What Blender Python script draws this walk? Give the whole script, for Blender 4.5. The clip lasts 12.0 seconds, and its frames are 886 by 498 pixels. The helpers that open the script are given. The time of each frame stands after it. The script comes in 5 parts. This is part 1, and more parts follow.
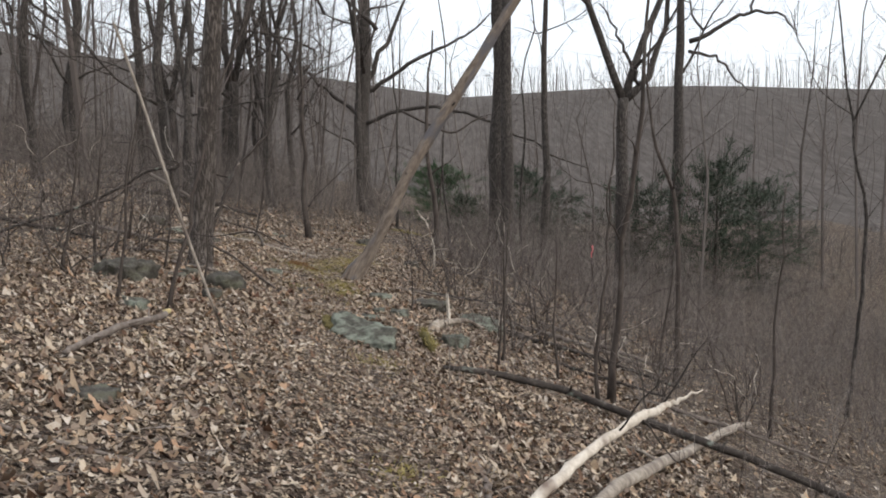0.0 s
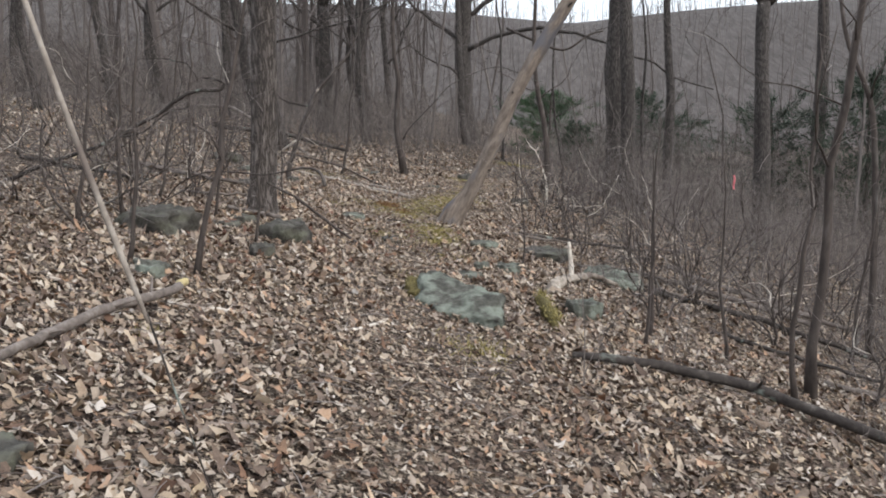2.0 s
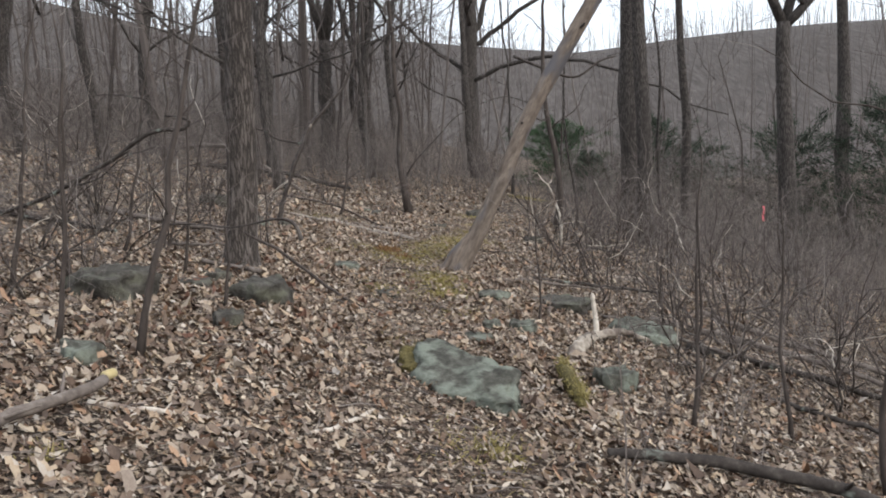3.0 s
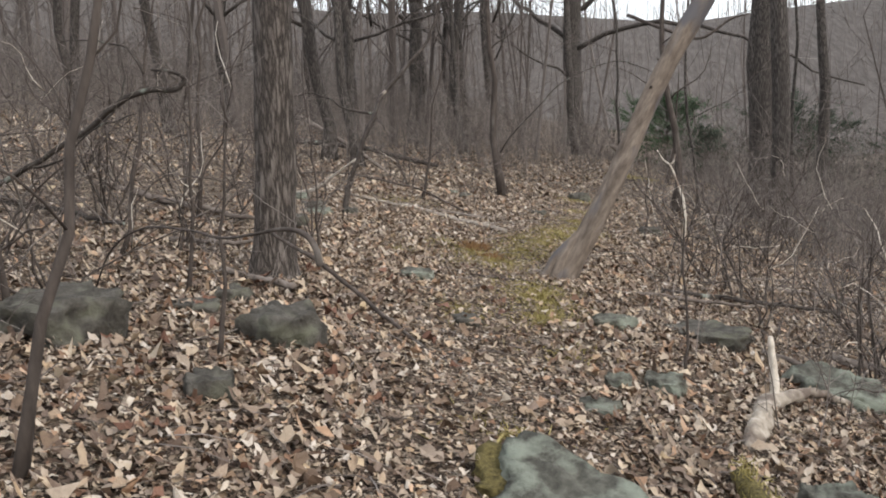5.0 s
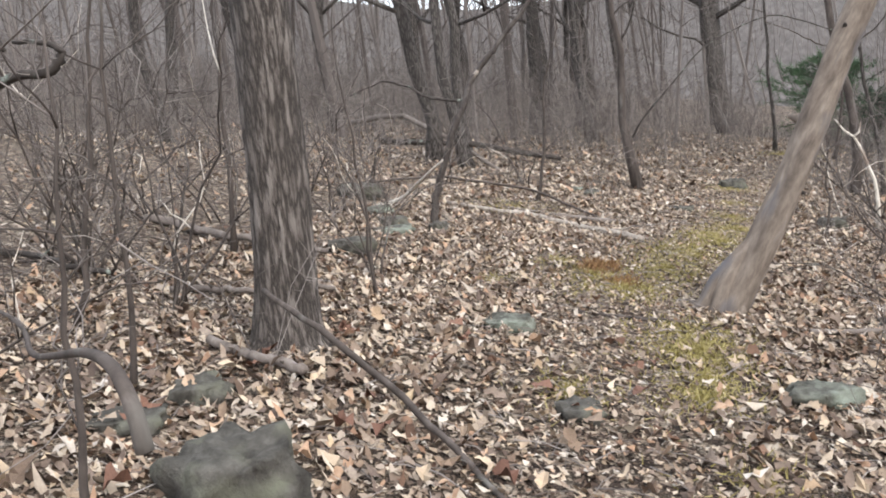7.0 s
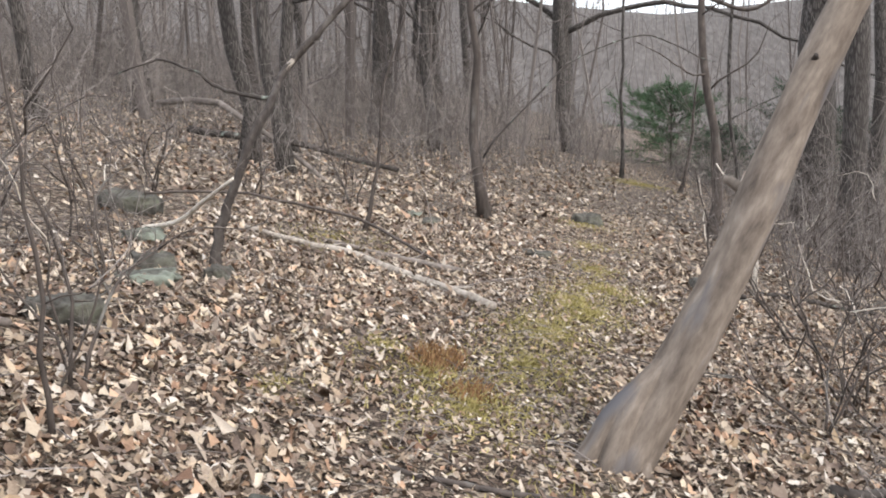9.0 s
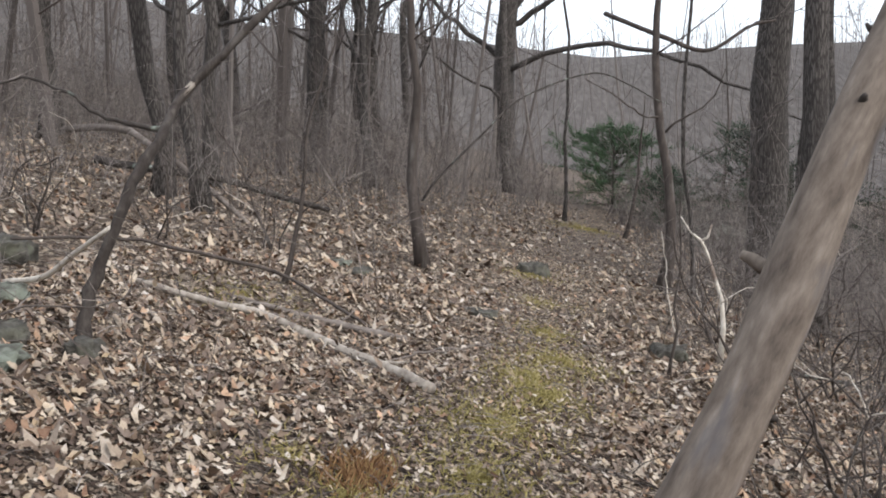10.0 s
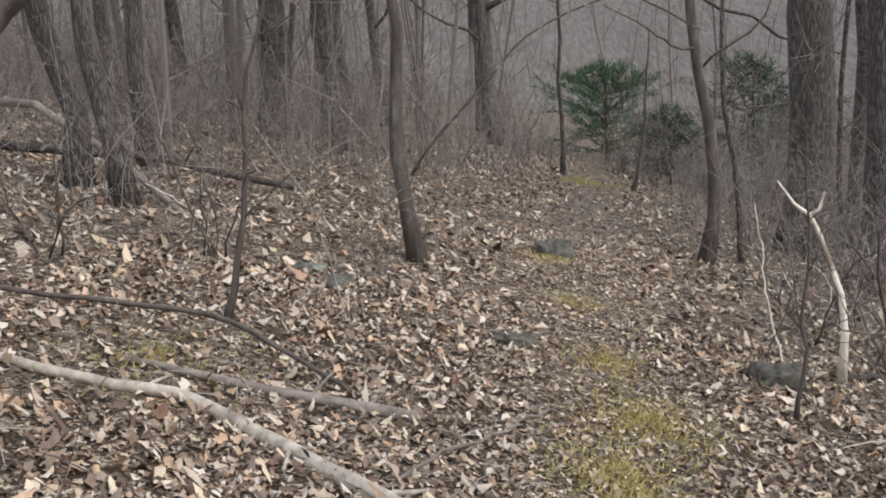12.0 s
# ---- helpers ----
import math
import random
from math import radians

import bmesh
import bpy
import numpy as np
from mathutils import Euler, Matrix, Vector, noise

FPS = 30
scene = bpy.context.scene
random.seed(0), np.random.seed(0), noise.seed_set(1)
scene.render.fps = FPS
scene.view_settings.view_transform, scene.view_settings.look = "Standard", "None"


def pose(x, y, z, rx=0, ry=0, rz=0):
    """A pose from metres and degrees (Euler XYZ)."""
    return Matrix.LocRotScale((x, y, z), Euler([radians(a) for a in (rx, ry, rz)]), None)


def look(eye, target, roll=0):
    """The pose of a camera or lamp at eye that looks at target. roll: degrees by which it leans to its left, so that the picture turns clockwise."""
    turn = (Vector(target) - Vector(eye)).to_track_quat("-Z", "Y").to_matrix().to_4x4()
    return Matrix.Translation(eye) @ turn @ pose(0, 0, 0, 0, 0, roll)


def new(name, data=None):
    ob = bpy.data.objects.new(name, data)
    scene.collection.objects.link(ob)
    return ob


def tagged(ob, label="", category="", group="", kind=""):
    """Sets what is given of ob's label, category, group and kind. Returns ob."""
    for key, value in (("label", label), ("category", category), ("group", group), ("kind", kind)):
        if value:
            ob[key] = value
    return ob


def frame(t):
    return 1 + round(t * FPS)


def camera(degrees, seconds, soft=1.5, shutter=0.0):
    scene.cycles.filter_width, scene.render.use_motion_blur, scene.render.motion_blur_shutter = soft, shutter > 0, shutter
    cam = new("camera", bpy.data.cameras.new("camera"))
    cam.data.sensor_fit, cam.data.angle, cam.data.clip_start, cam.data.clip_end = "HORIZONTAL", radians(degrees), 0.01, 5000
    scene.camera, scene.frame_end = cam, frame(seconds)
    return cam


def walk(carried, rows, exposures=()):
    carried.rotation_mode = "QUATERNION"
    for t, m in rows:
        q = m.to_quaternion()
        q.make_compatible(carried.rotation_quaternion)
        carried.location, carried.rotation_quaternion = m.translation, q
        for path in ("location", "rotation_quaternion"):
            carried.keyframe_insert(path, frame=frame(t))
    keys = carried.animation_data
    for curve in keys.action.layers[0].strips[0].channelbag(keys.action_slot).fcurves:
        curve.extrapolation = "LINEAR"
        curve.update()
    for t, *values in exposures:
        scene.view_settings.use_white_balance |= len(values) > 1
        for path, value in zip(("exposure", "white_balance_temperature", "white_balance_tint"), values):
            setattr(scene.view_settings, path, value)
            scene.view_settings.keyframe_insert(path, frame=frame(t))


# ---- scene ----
cam = camera(53.4, 12.0, soft=1.85)
METRES, EYE, TILT, LEAN, TURN = 15.0, 1.6, -5.0, 0.0, 0.0
ROWS = [
    (0.0, 0.0, 0.0, 0.0, 0.0, 0.0, 0.0),
    (0.5, -0.0005, 0.0428, 0.0039, 2.09, -1.07, 3.04),
    (1.0, -0.0046, 0.0903, 0.0007, 2.83, -4.26, 1.6),
    (1.5, -0.0021, 0.1321, -0.0015, 2.9, -5.14, 0.95),
    (2.0, -0.0096, 0.174, 0.0019, 6.86, -4.2, 1.25),
    (2.5, -0.0152, 0.2163, 0.007, 5.17, -4.3, 1.5),
    (3.0, -0.0135, 0.2579, 0.0105, 7.59, -2.12, 2.65),
    (5.0, -0.0391, 0.4219, 0.0218, 13.79, -3.55, 1.91),
    (5.5, -0.0386, 0.4631, 0.023, 18.19, -5.06, 2.91),
    (6.0, -0.0445, 0.507, 0.0221, 18.61, -5.92, -0.42),
    (6.5, -0.0491, 0.545, 0.0234, 18.87, -1.38, 2.08),
    (7.0, -0.0623, 0.5827, 0.028, 22.69, -3.27, 5.72),
    (7.5, -0.0764, 0.6218, 0.0327, 17.41, -2.05, 3.53),
    (9.5, -0.1055, 0.7714, 0.0556, 10.5, -4.75, 0.13),
    (10.0, -0.1133, 0.8102, 0.0592, 8.14, -2.11, -0.74),
    (10.5, -0.1253, 0.8496, 0.0679, 12.09, -4.99, 1.76),
    (11.0, -0.1368, 0.8904, 0.069, 12.45, -7.2, 1.17),
    (11.5, -0.1397, 0.9297, 0.0747, 9.98, -4.21, 3.28),
    (12.0, -0.1509, 0.9733, 0.0769, 6.39, -5.43, 2.78),
]
EXPOSURES = [(0.0, -0.08, 6500, 10), (0.5, -0.82, 6750, 10), (1.0, -0.69, 6700, 10), (1.5, -0.01, 6500, 10), (2.0, 0.23, 6150, 10), (2.5, 0.49, 6100, 10), (3.0, 0.11, 6250, 10),
             (5.0, 0.28, 6500, 10), (5.5, 0.60, 6300, 10), (6.0, 0.55, 6300, 10), (6.5, 0.41, 6450, 10), (7.0, 0.84, 6200, 10), (7.5, 0.54, 6300, 10), (9.5, 0.94, 6250, 10),
             (10.0, 0.40, 6200, 10), (10.5, 0.35, 6350, 10), (11.0, 0.69, 6180, 10), (11.5, 0.91, 6000, 10), (12.0, 0.53, 6250, 10)]
walk(cam, [(t, pose(0, 0, EYE, TILT, LEAN, TURN) @ pose(METRES * x, METRES * y, METRES * z, 90 + pitch, roll, yaw)) for t, x, y, z, yaw, pitch, roll in ROWS], EXPOSURES)

# ---- light: an overcast winter sky and a weak, wide sun behind the cloud ----
SUN_UP, SUN_ROUND = radians(40), radians(120)
world = bpy.data.worlds.new("overcast_sky")
scene.world = world
world.use_nodes = True
wn, wl = world.node_tree.nodes, world.node_tree.links
sky = wn.new("ShaderNodeTexSky")
sky.sky_type, sky.sun_disc, sky.sun_elevation, sky.sun_rotation = "NISHITA", False, SUN_UP, SUN_ROUND
sky.air_density, sky.dust_density = 1.0, 4.0
bg_sky = wn["Background"]
bg_sky.inputs["Strength"].default_value = 0.05
wl.new(sky.outputs[0], bg_sky.inputs["Color"])
bg_cloud = wn.new("ShaderNodeBackground")
bg_cloud.inputs["Color"].default_value = (0.93, 0.96, 1.0, 1)
bg_cloud.inputs["Strength"].default_value = 1.1
both = wn.new("ShaderNodeAddShader")
wl.new(bg_sky.outputs[0], both.inputs[0])
wl.new(bg_cloud.outputs[0], both.inputs[1])
wl.new(both.outputs[0], wn["World Output"].inputs["Surface"])
sun = new("sun", bpy.data.lights.new("sun", "SUN"))
sun.data.energy, sun.data.angle, sun.data.color = 1.2, radians(12), (1.0, 0.95, 0.87)
sun.matrix_world = look((0, 0, 0), (-math.sin(SUN_ROUND) * math.cos(SUN_UP), -math.cos(SUN_ROUND) * math.cos(SUN_UP), -math.sin(SUN_UP)))


# ---- materials ----
def ramp_node(nt, stops):
    node = nt.nodes.new("ShaderNodeValToRGB")
    els = node.color_ramp.elements
    while len(els) < len(stops):
        els.new(0.5)
    for el, (p, c) in zip(els, stops):
        el.position, el.color = p, (*c, 1)
    return node


def surf(name, stops, scale=8.0, stretch=(1, 1, 1), rough=0.85, bump=0.3, reach=0.01, patch=None, patch_scale=1.0,
         patch_at=(0.5, 0.62), island=0.0, piece=0.0, ridges=0.0, crack=0.24, bent=0.12, furrows=0.0):
    """A weathered natural surface: grain by noise, a second colour in patches, optional bark ridges."""
    m = bpy.data.materials.new(name)
    m.use_nodes = True
    nt = m.node_tree
    N, L = nt.nodes, nt.links
    bsdf = N["Principled BSDF"]
    bsdf.inputs["Roughness"].default_value = rough
    bsdf.inputs["Specular IOR Level"].default_value = 0.25
    tc = N.new("ShaderNodeTexCoord")
    mp = N.new("ShaderNodeMapping")
    mp.inputs["Scale"].default_value = stretch
    L.new(tc.outputs["Object"], mp.inputs["Vector"])
    grain = N.new("ShaderNodeTexNoise")
    grain.inputs["Scale"].default_value, grain.inputs["Detail"].default_value = scale, 7
    grain.inputs["Roughness"].default_value = 0.65
    L.new(mp.outputs[0], grain.inputs["Vector"])
    fac = grain.outputs["Fac"]
    height = fac
    if ridges:
        vor = N.new("ShaderNodeTexVoronoi")
        vor.feature = "DISTANCE_TO_EDGE"
        vor.inputs["Scale"].default_value = ridges
        warp = N.new("ShaderNodeVectorMath")
        warp.operation = "MULTIPLY_ADD"
        L.new(grain.outputs["Color"], warp.inputs[0])
        warp.inputs[1].default_value = (bent, bent, bent)
        L.new(mp.outputs[0], warp.inputs[2])
        L.new(warp.outputs[0], vor.inputs["Vector"])
        edge = N.new("ShaderNodeMapRange")
        edge.inputs["From Max"].default_value = crack
        L.new(vor.outputs["Distance"], edge.inputs["Value"])
        mul = N.new("ShaderNodeMath")
        mul.operation = "MULTIPLY"
        L.new(edge.outputs[0], mul.inputs[0])
        sc = N.new("ShaderNodeMath")
        sc.operation = "MULTIPLY_ADD"
        sc.inputs[1].default_value, sc.inputs[2].default_value = 1.5, -0.05
        L.new(fac, sc.inputs[0])
        L.new(sc.outputs[0], mul.inputs[1])
        fac = height = mul.outputs[0]
    if furrows:
        line = N.new("ShaderNodeTexNoise")
        line.inputs["Scale"].default_value, line.inputs["Detail"].default_value = furrows, 5.0
        line.inputs["Roughness"].default_value = 0.62
        L.new(mp.outputs[0], line.inputs["Vector"])
        steps = [("SUBTRACT", 0.5), ("ABSOLUTE", 0.0), ("MULTIPLY", 7.5), ("MINIMUM", 1.0)]
        val = line.outputs["Fac"]
        for op, k in steps:
            node = N.new("ShaderNodeMath")
            node.operation = op
            node.inputs[1].default_value = k
            L.new(val, node.inputs[0])
            val = node.outputs[0]
        mul = N.new("ShaderNodeMath")
        mul.operation = "MULTIPLY"
        L.new(val, mul.inputs[0])
        L.new(fac, mul.inputs[1])
        fac = height = mul.outputs[0]
    if island or piece:
        g = N.new("ShaderNodeNewGeometry") if island else N.new("ShaderNodeObjectInfo")
        add = N.new("ShaderNodeMath")
        add.operation = "MULTIPLY_ADD"
        k = island or piece
        L.new(g.outputs["Random Per Island"] if island else g.outputs["Random"], add.inputs[0])
        add.inputs[1].default_value = k
        low = N.new("ShaderNodeMath")
        low.operation = "MULTIPLY"
        low.inputs[1].default_value = 1 - k
        L.new(fac, low.inputs[0])
        L.new(low.outputs[0], add.inputs[2])
        fac = add.outputs[0]
    col = ramp_node(nt, stops)
    L.new(fac, col.inputs[0])
    out = col.outputs[0]
    if patch:
        big = N.new("ShaderNodeTexNoise")
        big.inputs["Scale"].default_value, big.inputs["Detail"].default_value = patch_scale, 6
        L.new(mp.outputs[0], big.inputs["Vector"])
        edge2 = N.new("ShaderNodeMapRange")
        edge2.inputs["From Min"].default_value, edge2.inputs["From Max"].default_value = patch_at
        L.new(big.outputs["Fac"], edge2.inputs["Value"])
        mix = N.new("ShaderNodeMix")
        mix.data_type = "RGBA"
        L.new(edge2.outputs[0], mix.inputs[0])
        L.new(out, mix.inputs[6])
        mix.inputs[7].default_value = (*patch, 1)
        out = mix.outputs[2]
    L.new(out, bsdf.inputs["Base Color"])
    if bump:
        b = N.new("ShaderNodeBump")
        b.inputs["Strength"].default_value, b.inputs["Distance"].default_value = bump, reach
        L.new(height, b.inputs["Height"])
        L.new(b.outputs[0], bsdf.inputs["Normal"])
    return m


LEAF_STOPS = [(p, (.985 * r, g, 1.025 * b)) for p, (r, g, b) in [(0.0, (0.035, 0.024, 0.019)), (0.25, (0.095, 0.062, 0.044)), (0.44, (0.20, 0.142, 0.102)), (0.56, (0.30, 0.228, 0.165)),
              (0.7, (0.415, 0.328, 0.24)), (0.85, (0.54, 0.462, 0.372)), (1.0, (0.635, 0.585, 0.51))]]


def packed_leaves(name, stops):
    """The under-layer of the litter: flat, matted leaves, each with its own tone, the shade between them painted in."""
    m = bpy.data.materials.new(name)
    m.use_nodes = True
    nt = m.node_tree
    N, L = nt.nodes, nt.links
    bsdf = N["Principled BSDF"]
    bsdf.inputs["Roughness"].default_value = 0.9
    bsdf.inputs["Specular IOR Level"].default_value = 0.2
    tc, warp, cell, edge = N.new("ShaderNodeTexCoord"), N.new("ShaderNodeTexNoise"), N.new("ShaderNodeTexVoronoi"), N.new("ShaderNodeTexVoronoi")
    warp.inputs["Scale"].default_value, warp.inputs["Detail"].default_value = 24, 4
    L.new(tc.outputs["Object"], warp.inputs["Vector"])
    mix = N.new("ShaderNodeVectorMath")
    mix.operation = "MULTIPLY_ADD"
    L.new(warp.outputs["Color"], mix.inputs[0])
    mix.inputs[1].default_value = (0.13, 0.13, 0.13)
    L.new(tc.outputs["Object"], mix.inputs[2])
    edge.feature = "DISTANCE_TO_EDGE"
    for v in (cell, edge):
        v.inputs["Scale"].default_value = 21
        L.new(mix.outputs[0], v.inputs["Vector"])
    sep = N.new("ShaderNodeSeparateColor")
    L.new(cell.outputs["Color"], sep.inputs[0])
    tone = N.new("ShaderNodeMath")
    tone.operation = "MULTIPLY_ADD"
    tone.inputs[1].default_value = 0.3
    L.new(warp.outputs["Fac"], tone.inputs[0])
    half = N.new("ShaderNodeMath")
    half.operation = "MULTIPLY"
    half.inputs[1].default_value = 0.62
    L.new(sep.outputs[0], half.inputs[0])
    L.new(half.outputs[0], tone.inputs[2])
    col = ramp_node(nt, stops)
    L.new(tone.outputs[0], col.inputs[0])
    # painted shade: colour falls to a quarter at the leaf edges
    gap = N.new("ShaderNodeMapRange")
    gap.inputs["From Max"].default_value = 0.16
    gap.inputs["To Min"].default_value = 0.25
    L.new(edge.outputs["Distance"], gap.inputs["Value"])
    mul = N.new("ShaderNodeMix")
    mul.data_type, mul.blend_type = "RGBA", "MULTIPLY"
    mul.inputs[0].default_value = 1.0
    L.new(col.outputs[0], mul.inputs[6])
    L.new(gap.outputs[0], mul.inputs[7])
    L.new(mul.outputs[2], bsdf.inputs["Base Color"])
    b = N.new("ShaderNodeBump")
    b.inputs["Strength"].default_value, b.inputs["Distance"].default_value = 0.8, 0.03
    L.new(gap.outputs[0], b.inputs["Height"])
    L.new(b.outputs[0], bsdf.inputs["Normal"])
    return m


def fallen_leaf(name, stops, per_piece=False):
    """Dry leaves: each has its own tone and its own cast, russet, tan, mauve-grey or straw, with veins and blotches."""
    m = bpy.data.materials.new(name)
    m.use_nodes = True
    nt = m.node_tree
    N, L = nt.nodes, nt.links
    bsdf = N["Principled BSDF"]
    bsdf.inputs["Roughness"].default_value = 0.72
    bsdf.inputs["Specular IOR Level"].default_value = 0.28
    who = N.new("ShaderNodeObjectInfo").outputs["Random"] if per_piece else N.new("ShaderNodeNewGeometry").outputs["Random Per Island"]
    tc, blot, fine = N.new("ShaderNodeTexCoord"), N.new("ShaderNodeTexNoise"), N.new("ShaderNodeTexNoise")
    blot.inputs["Scale"].default_value, blot.inputs["Detail"].default_value = 30, 4
    fine.inputs["Scale"].default_value, fine.inputs["Detail"].default_value = 140, 3
    for n in (blot, fine):
        L.new(tc.outputs["Object"], n.inputs["Vector"])

    def calc(op, a, b, c=None):
        n = N.new("ShaderNodeMath")
        n.operation = op
        for slot, v in zip(n.inputs, (a, b, c)):
            if isinstance(v, (int, float)):
                slot.default_value = v
            elif v is not None:
                L.new(v, slot)
        return n.outputs[0]

    other = calc("FRACT", calc("MULTIPLY", who, 61.7), 0)
    tone = calc("MULTIPLY_ADD", who, .58, calc("MULTIPLY_ADD", fine.outputs["Fac"], .2, calc("MULTIPLY", blot.outputs["Fac"], .26)))
    col, cast = ramp_node(nt, stops), ramp_node(nt, [(0.0, (1.0, 1.0, .98)), (.38, (.97, 1.0, 1.03)), (.42, (.95, 1.0, 1.08)), (.62, (.97, 1.0, 1.05)), (.66, (1.02, .99, .92)), (.86, (1.01, .98, .92)),
                                                 (.875, (.98, .78, .66)), (.96, (.88, .72, .62)), (1.0, (1.02, .98, .82))])
    L.new(tone, col.inputs[0])
    L.new(other, cast.inputs[0])
    mul = N.new("ShaderNodeMix")
    mul.data_type, mul.blend_type = "RGBA", "MULTIPLY"
    mul.inputs[0].default_value = 1.0
    L.new(col.outputs[0], mul.inputs[6])
    L.new(cast.outputs[0], mul.inputs[7])
    L.new(mul.outputs[2], bsdf.inputs["Base Color"])
    b = N.new("ShaderNodeBump")
    b.inputs["Strength"].default_value, b.inputs["Distance"].default_value = .4, .004
    L.new(blot.outputs["Fac"], b.inputs["Height"])
    L.new(b.outputs[0], bsdf.inputs["Normal"])
    return m


# leaf tones at 0.72, so gaps in the loose litter look shaded
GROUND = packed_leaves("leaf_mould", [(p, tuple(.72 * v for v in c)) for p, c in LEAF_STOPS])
# far ground: a greyer floor colour that carries the distance haze
HILLFLOOR = surf("hillside_floor", [(0.3, (0.046, 0.039, 0.035)), (0.5, (0.08, 0.069, 0.062)), (0.7, (0.125, 0.11, 0.1))], scale=1.6, stretch=(1, 0.12, 0.12), rough=1.0, bump=0)
LEAF = fallen_leaf("dry_oak_leaf", LEAF_STOPS)
LEAF_PIECE = fallen_leaf("dry_oak_leaf_piece", LEAF_STOPS, True)
RED_LEAF = surf("russet_leaf", [(0.2, (0.085, 0.042, 0.03)), (0.6, (0.165, 0.086, 0.058)), (0.85, (0.25, 0.15, 0.1))], scale=25, rough=0.7, bump=0.2, reach=0.004, piece=0.3)
BARK = surf("grey_brown_bark", [(0.0, (0.033, 0.028, 0.025)), (0.4, (0.068, 0.059, 0.053)), (0.75, (0.12, 0.107, 0.097)), (1, (0.19, 0.173, 0.158))],
            scale=3.0, stretch=(1, 1, 0.14), bump=0.7, reach=0.02, ridges=34)


FURROW = surf("furrowed_bark", [(0.0, (0.036, 0.03, 0.026)), (0.18, (0.08, 0.067, 0.058)), (0.38, (0.138, 0.117, 0.103)), (0.6, (0.2, 0.175, 0.156))],
              scale=13.0, stretch=(1, 1, 0.17), bump=1.0, reach=0.02, furrows=24)
SAPLING = surf("sapling_bark", [(0.3, (0.035, 0.028, 0.024)), (0.6, (0.085, 0.069, 0.06)), (0.8, (0.16, 0.14, 0.124))], scale=14, stretch=(1, 1, 0.3), bump=0.4,
               patch=(0.19, 0.18, 0.16), patch_scale=5, patch_at=(0.58, 0.78))
BARE = surf("weathered_trunk", [(0.28, (0.06, 0.046, 0.037)), (0.43, (0.118, 0.093, 0.074)), (0.57, (0.17, 0.137, 0.111)), (0.74, (0.255, 0.214, 0.18))], scale=15, stretch=(1, 1, 0.28), rough=0.85, bump=0.6, reach=0.01,
            patch=(0.098, 0.092, 0.096), patch_scale=4.0, patch_at=(0.5, 0.6))
BLEACHED = surf("bleached_wood", [(0.25, (0.27, 0.22, 0.175)), (0.45, (0.53, 0.47, 0.395)), (0.7, (0.69, 0.64, 0.56))], scale=12, stretch=(1.4, 1, 1), rough=0.8, bump=0.4,
                patch=(0.20, 0.15, 0.12), patch_scale=3.0, patch_at=(0.56, 0.66))
FALLEN = surf("fallen_wood", [(0.25, (0.065, 0.052, 0.044)), (0.5, (0.165, 0.137, 0.118)), (0.75, (0.29, 0.252, 0.222))], scale=14, rough=0.9, bump=0.5,
              patch=(0.14, 0.115, 0.10), patch_scale=3.5)
DARKLOG = surf("lichened_log", [(0.3, (0.022, 0.018, 0.016)), (0.55, (0.055, 0.046, 0.04)), (0.75, (0.11, 0.097, 0.085))], scale=16, rough=0.9, bump=0.6,
               patch=(0.22, 0.245, 0.21), patch_scale=7, patch_at=(0.6, 0.7))
DARKBARK = surf("dark_sapling_bark", [(0.28, (0.02, 0.016, 0.014)), (0.5, (0.05, 0.041, 0.036)), (0.72, (0.1, 0.086, 0.076))], scale=18, stretch=(1, 1, 0.5), rough=0.9, bump=0.7,
                patch=(0.12, 0.107, 0.096), patch_scale=5, patch_at=(0.56, 0.72))
TANWOOD = surf("tan_dead_wood", [(0.25, (0.13, 0.105, 0.085)), (0.48, (0.29, 0.25, 0.208)), (0.72, (0.43, 0.387, 0.332))], scale=13, stretch=(1.3, 1, 1), rough=0.85, bump=0.5,
               patch=(0.16, 0.13, 0.11), patch_scale=3.5, patch_at=(0.52, 0.66))
STONE = surf("lichened_stone", [(0.28, (0.03, 0.028, 0.023)), (0.45, (0.075, 0.073, 0.06)), (0.6, (0.128, 0.126, 0.104)), (0.76, (0.21, 0.208, 0.178))], scale=11, rough=0.92, bump=1.0, reach=0.035,
             patch=(0.205, 0.225, 0.183), patch_scale=5.5, patch_at=(0.46, 0.64))
DARKSTONE = surf("mossy_dark_stone", [(0.28, (0.028, 0.025, 0.021)), (0.5, (0.073, 0.067, 0.057)), (0.72, (0.138, 0.128, 0.111))], scale=12, rough=0.92, bump=1.0, reach=0.035,
                 patch=(0.125, 0.125, 0.092), patch_scale=7, patch_at=(0.5, 0.72))
MOSS = surf("moss_tuft", [(0.0, (0.12, 0.098, 0.035)), (0.5, (0.265, 0.222, 0.078)), (1, (0.40, 0.335, 0.16))], scale=4, rough=0.9, bump=0, island=0.75)
MOSSROCK = surf("moss_cushion", [(0.3, (0.045, 0.036, 0.016)), (0.5, (0.11, 0.09, 0.034)), (0.7, (0.18, 0.148, 0.06))], scale=40, rough=1, bump=0.9, reach=0.02)
TWIG = surf("brush_twigs", [(0.0, (0.06, 0.05, 0.045)), (0.5, (0.15, 0.127, 0.114)), (0.9, (0.26, 0.228, 0.207)), (1, (0.46, 0.42, 0.385))], scale=3, rough=0.9, bump=0, island=0.8)
# distance haze is painted into both woods colours, paler and greyer on the hill
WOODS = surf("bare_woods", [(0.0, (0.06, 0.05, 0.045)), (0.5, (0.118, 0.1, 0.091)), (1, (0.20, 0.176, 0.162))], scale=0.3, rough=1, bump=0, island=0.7)
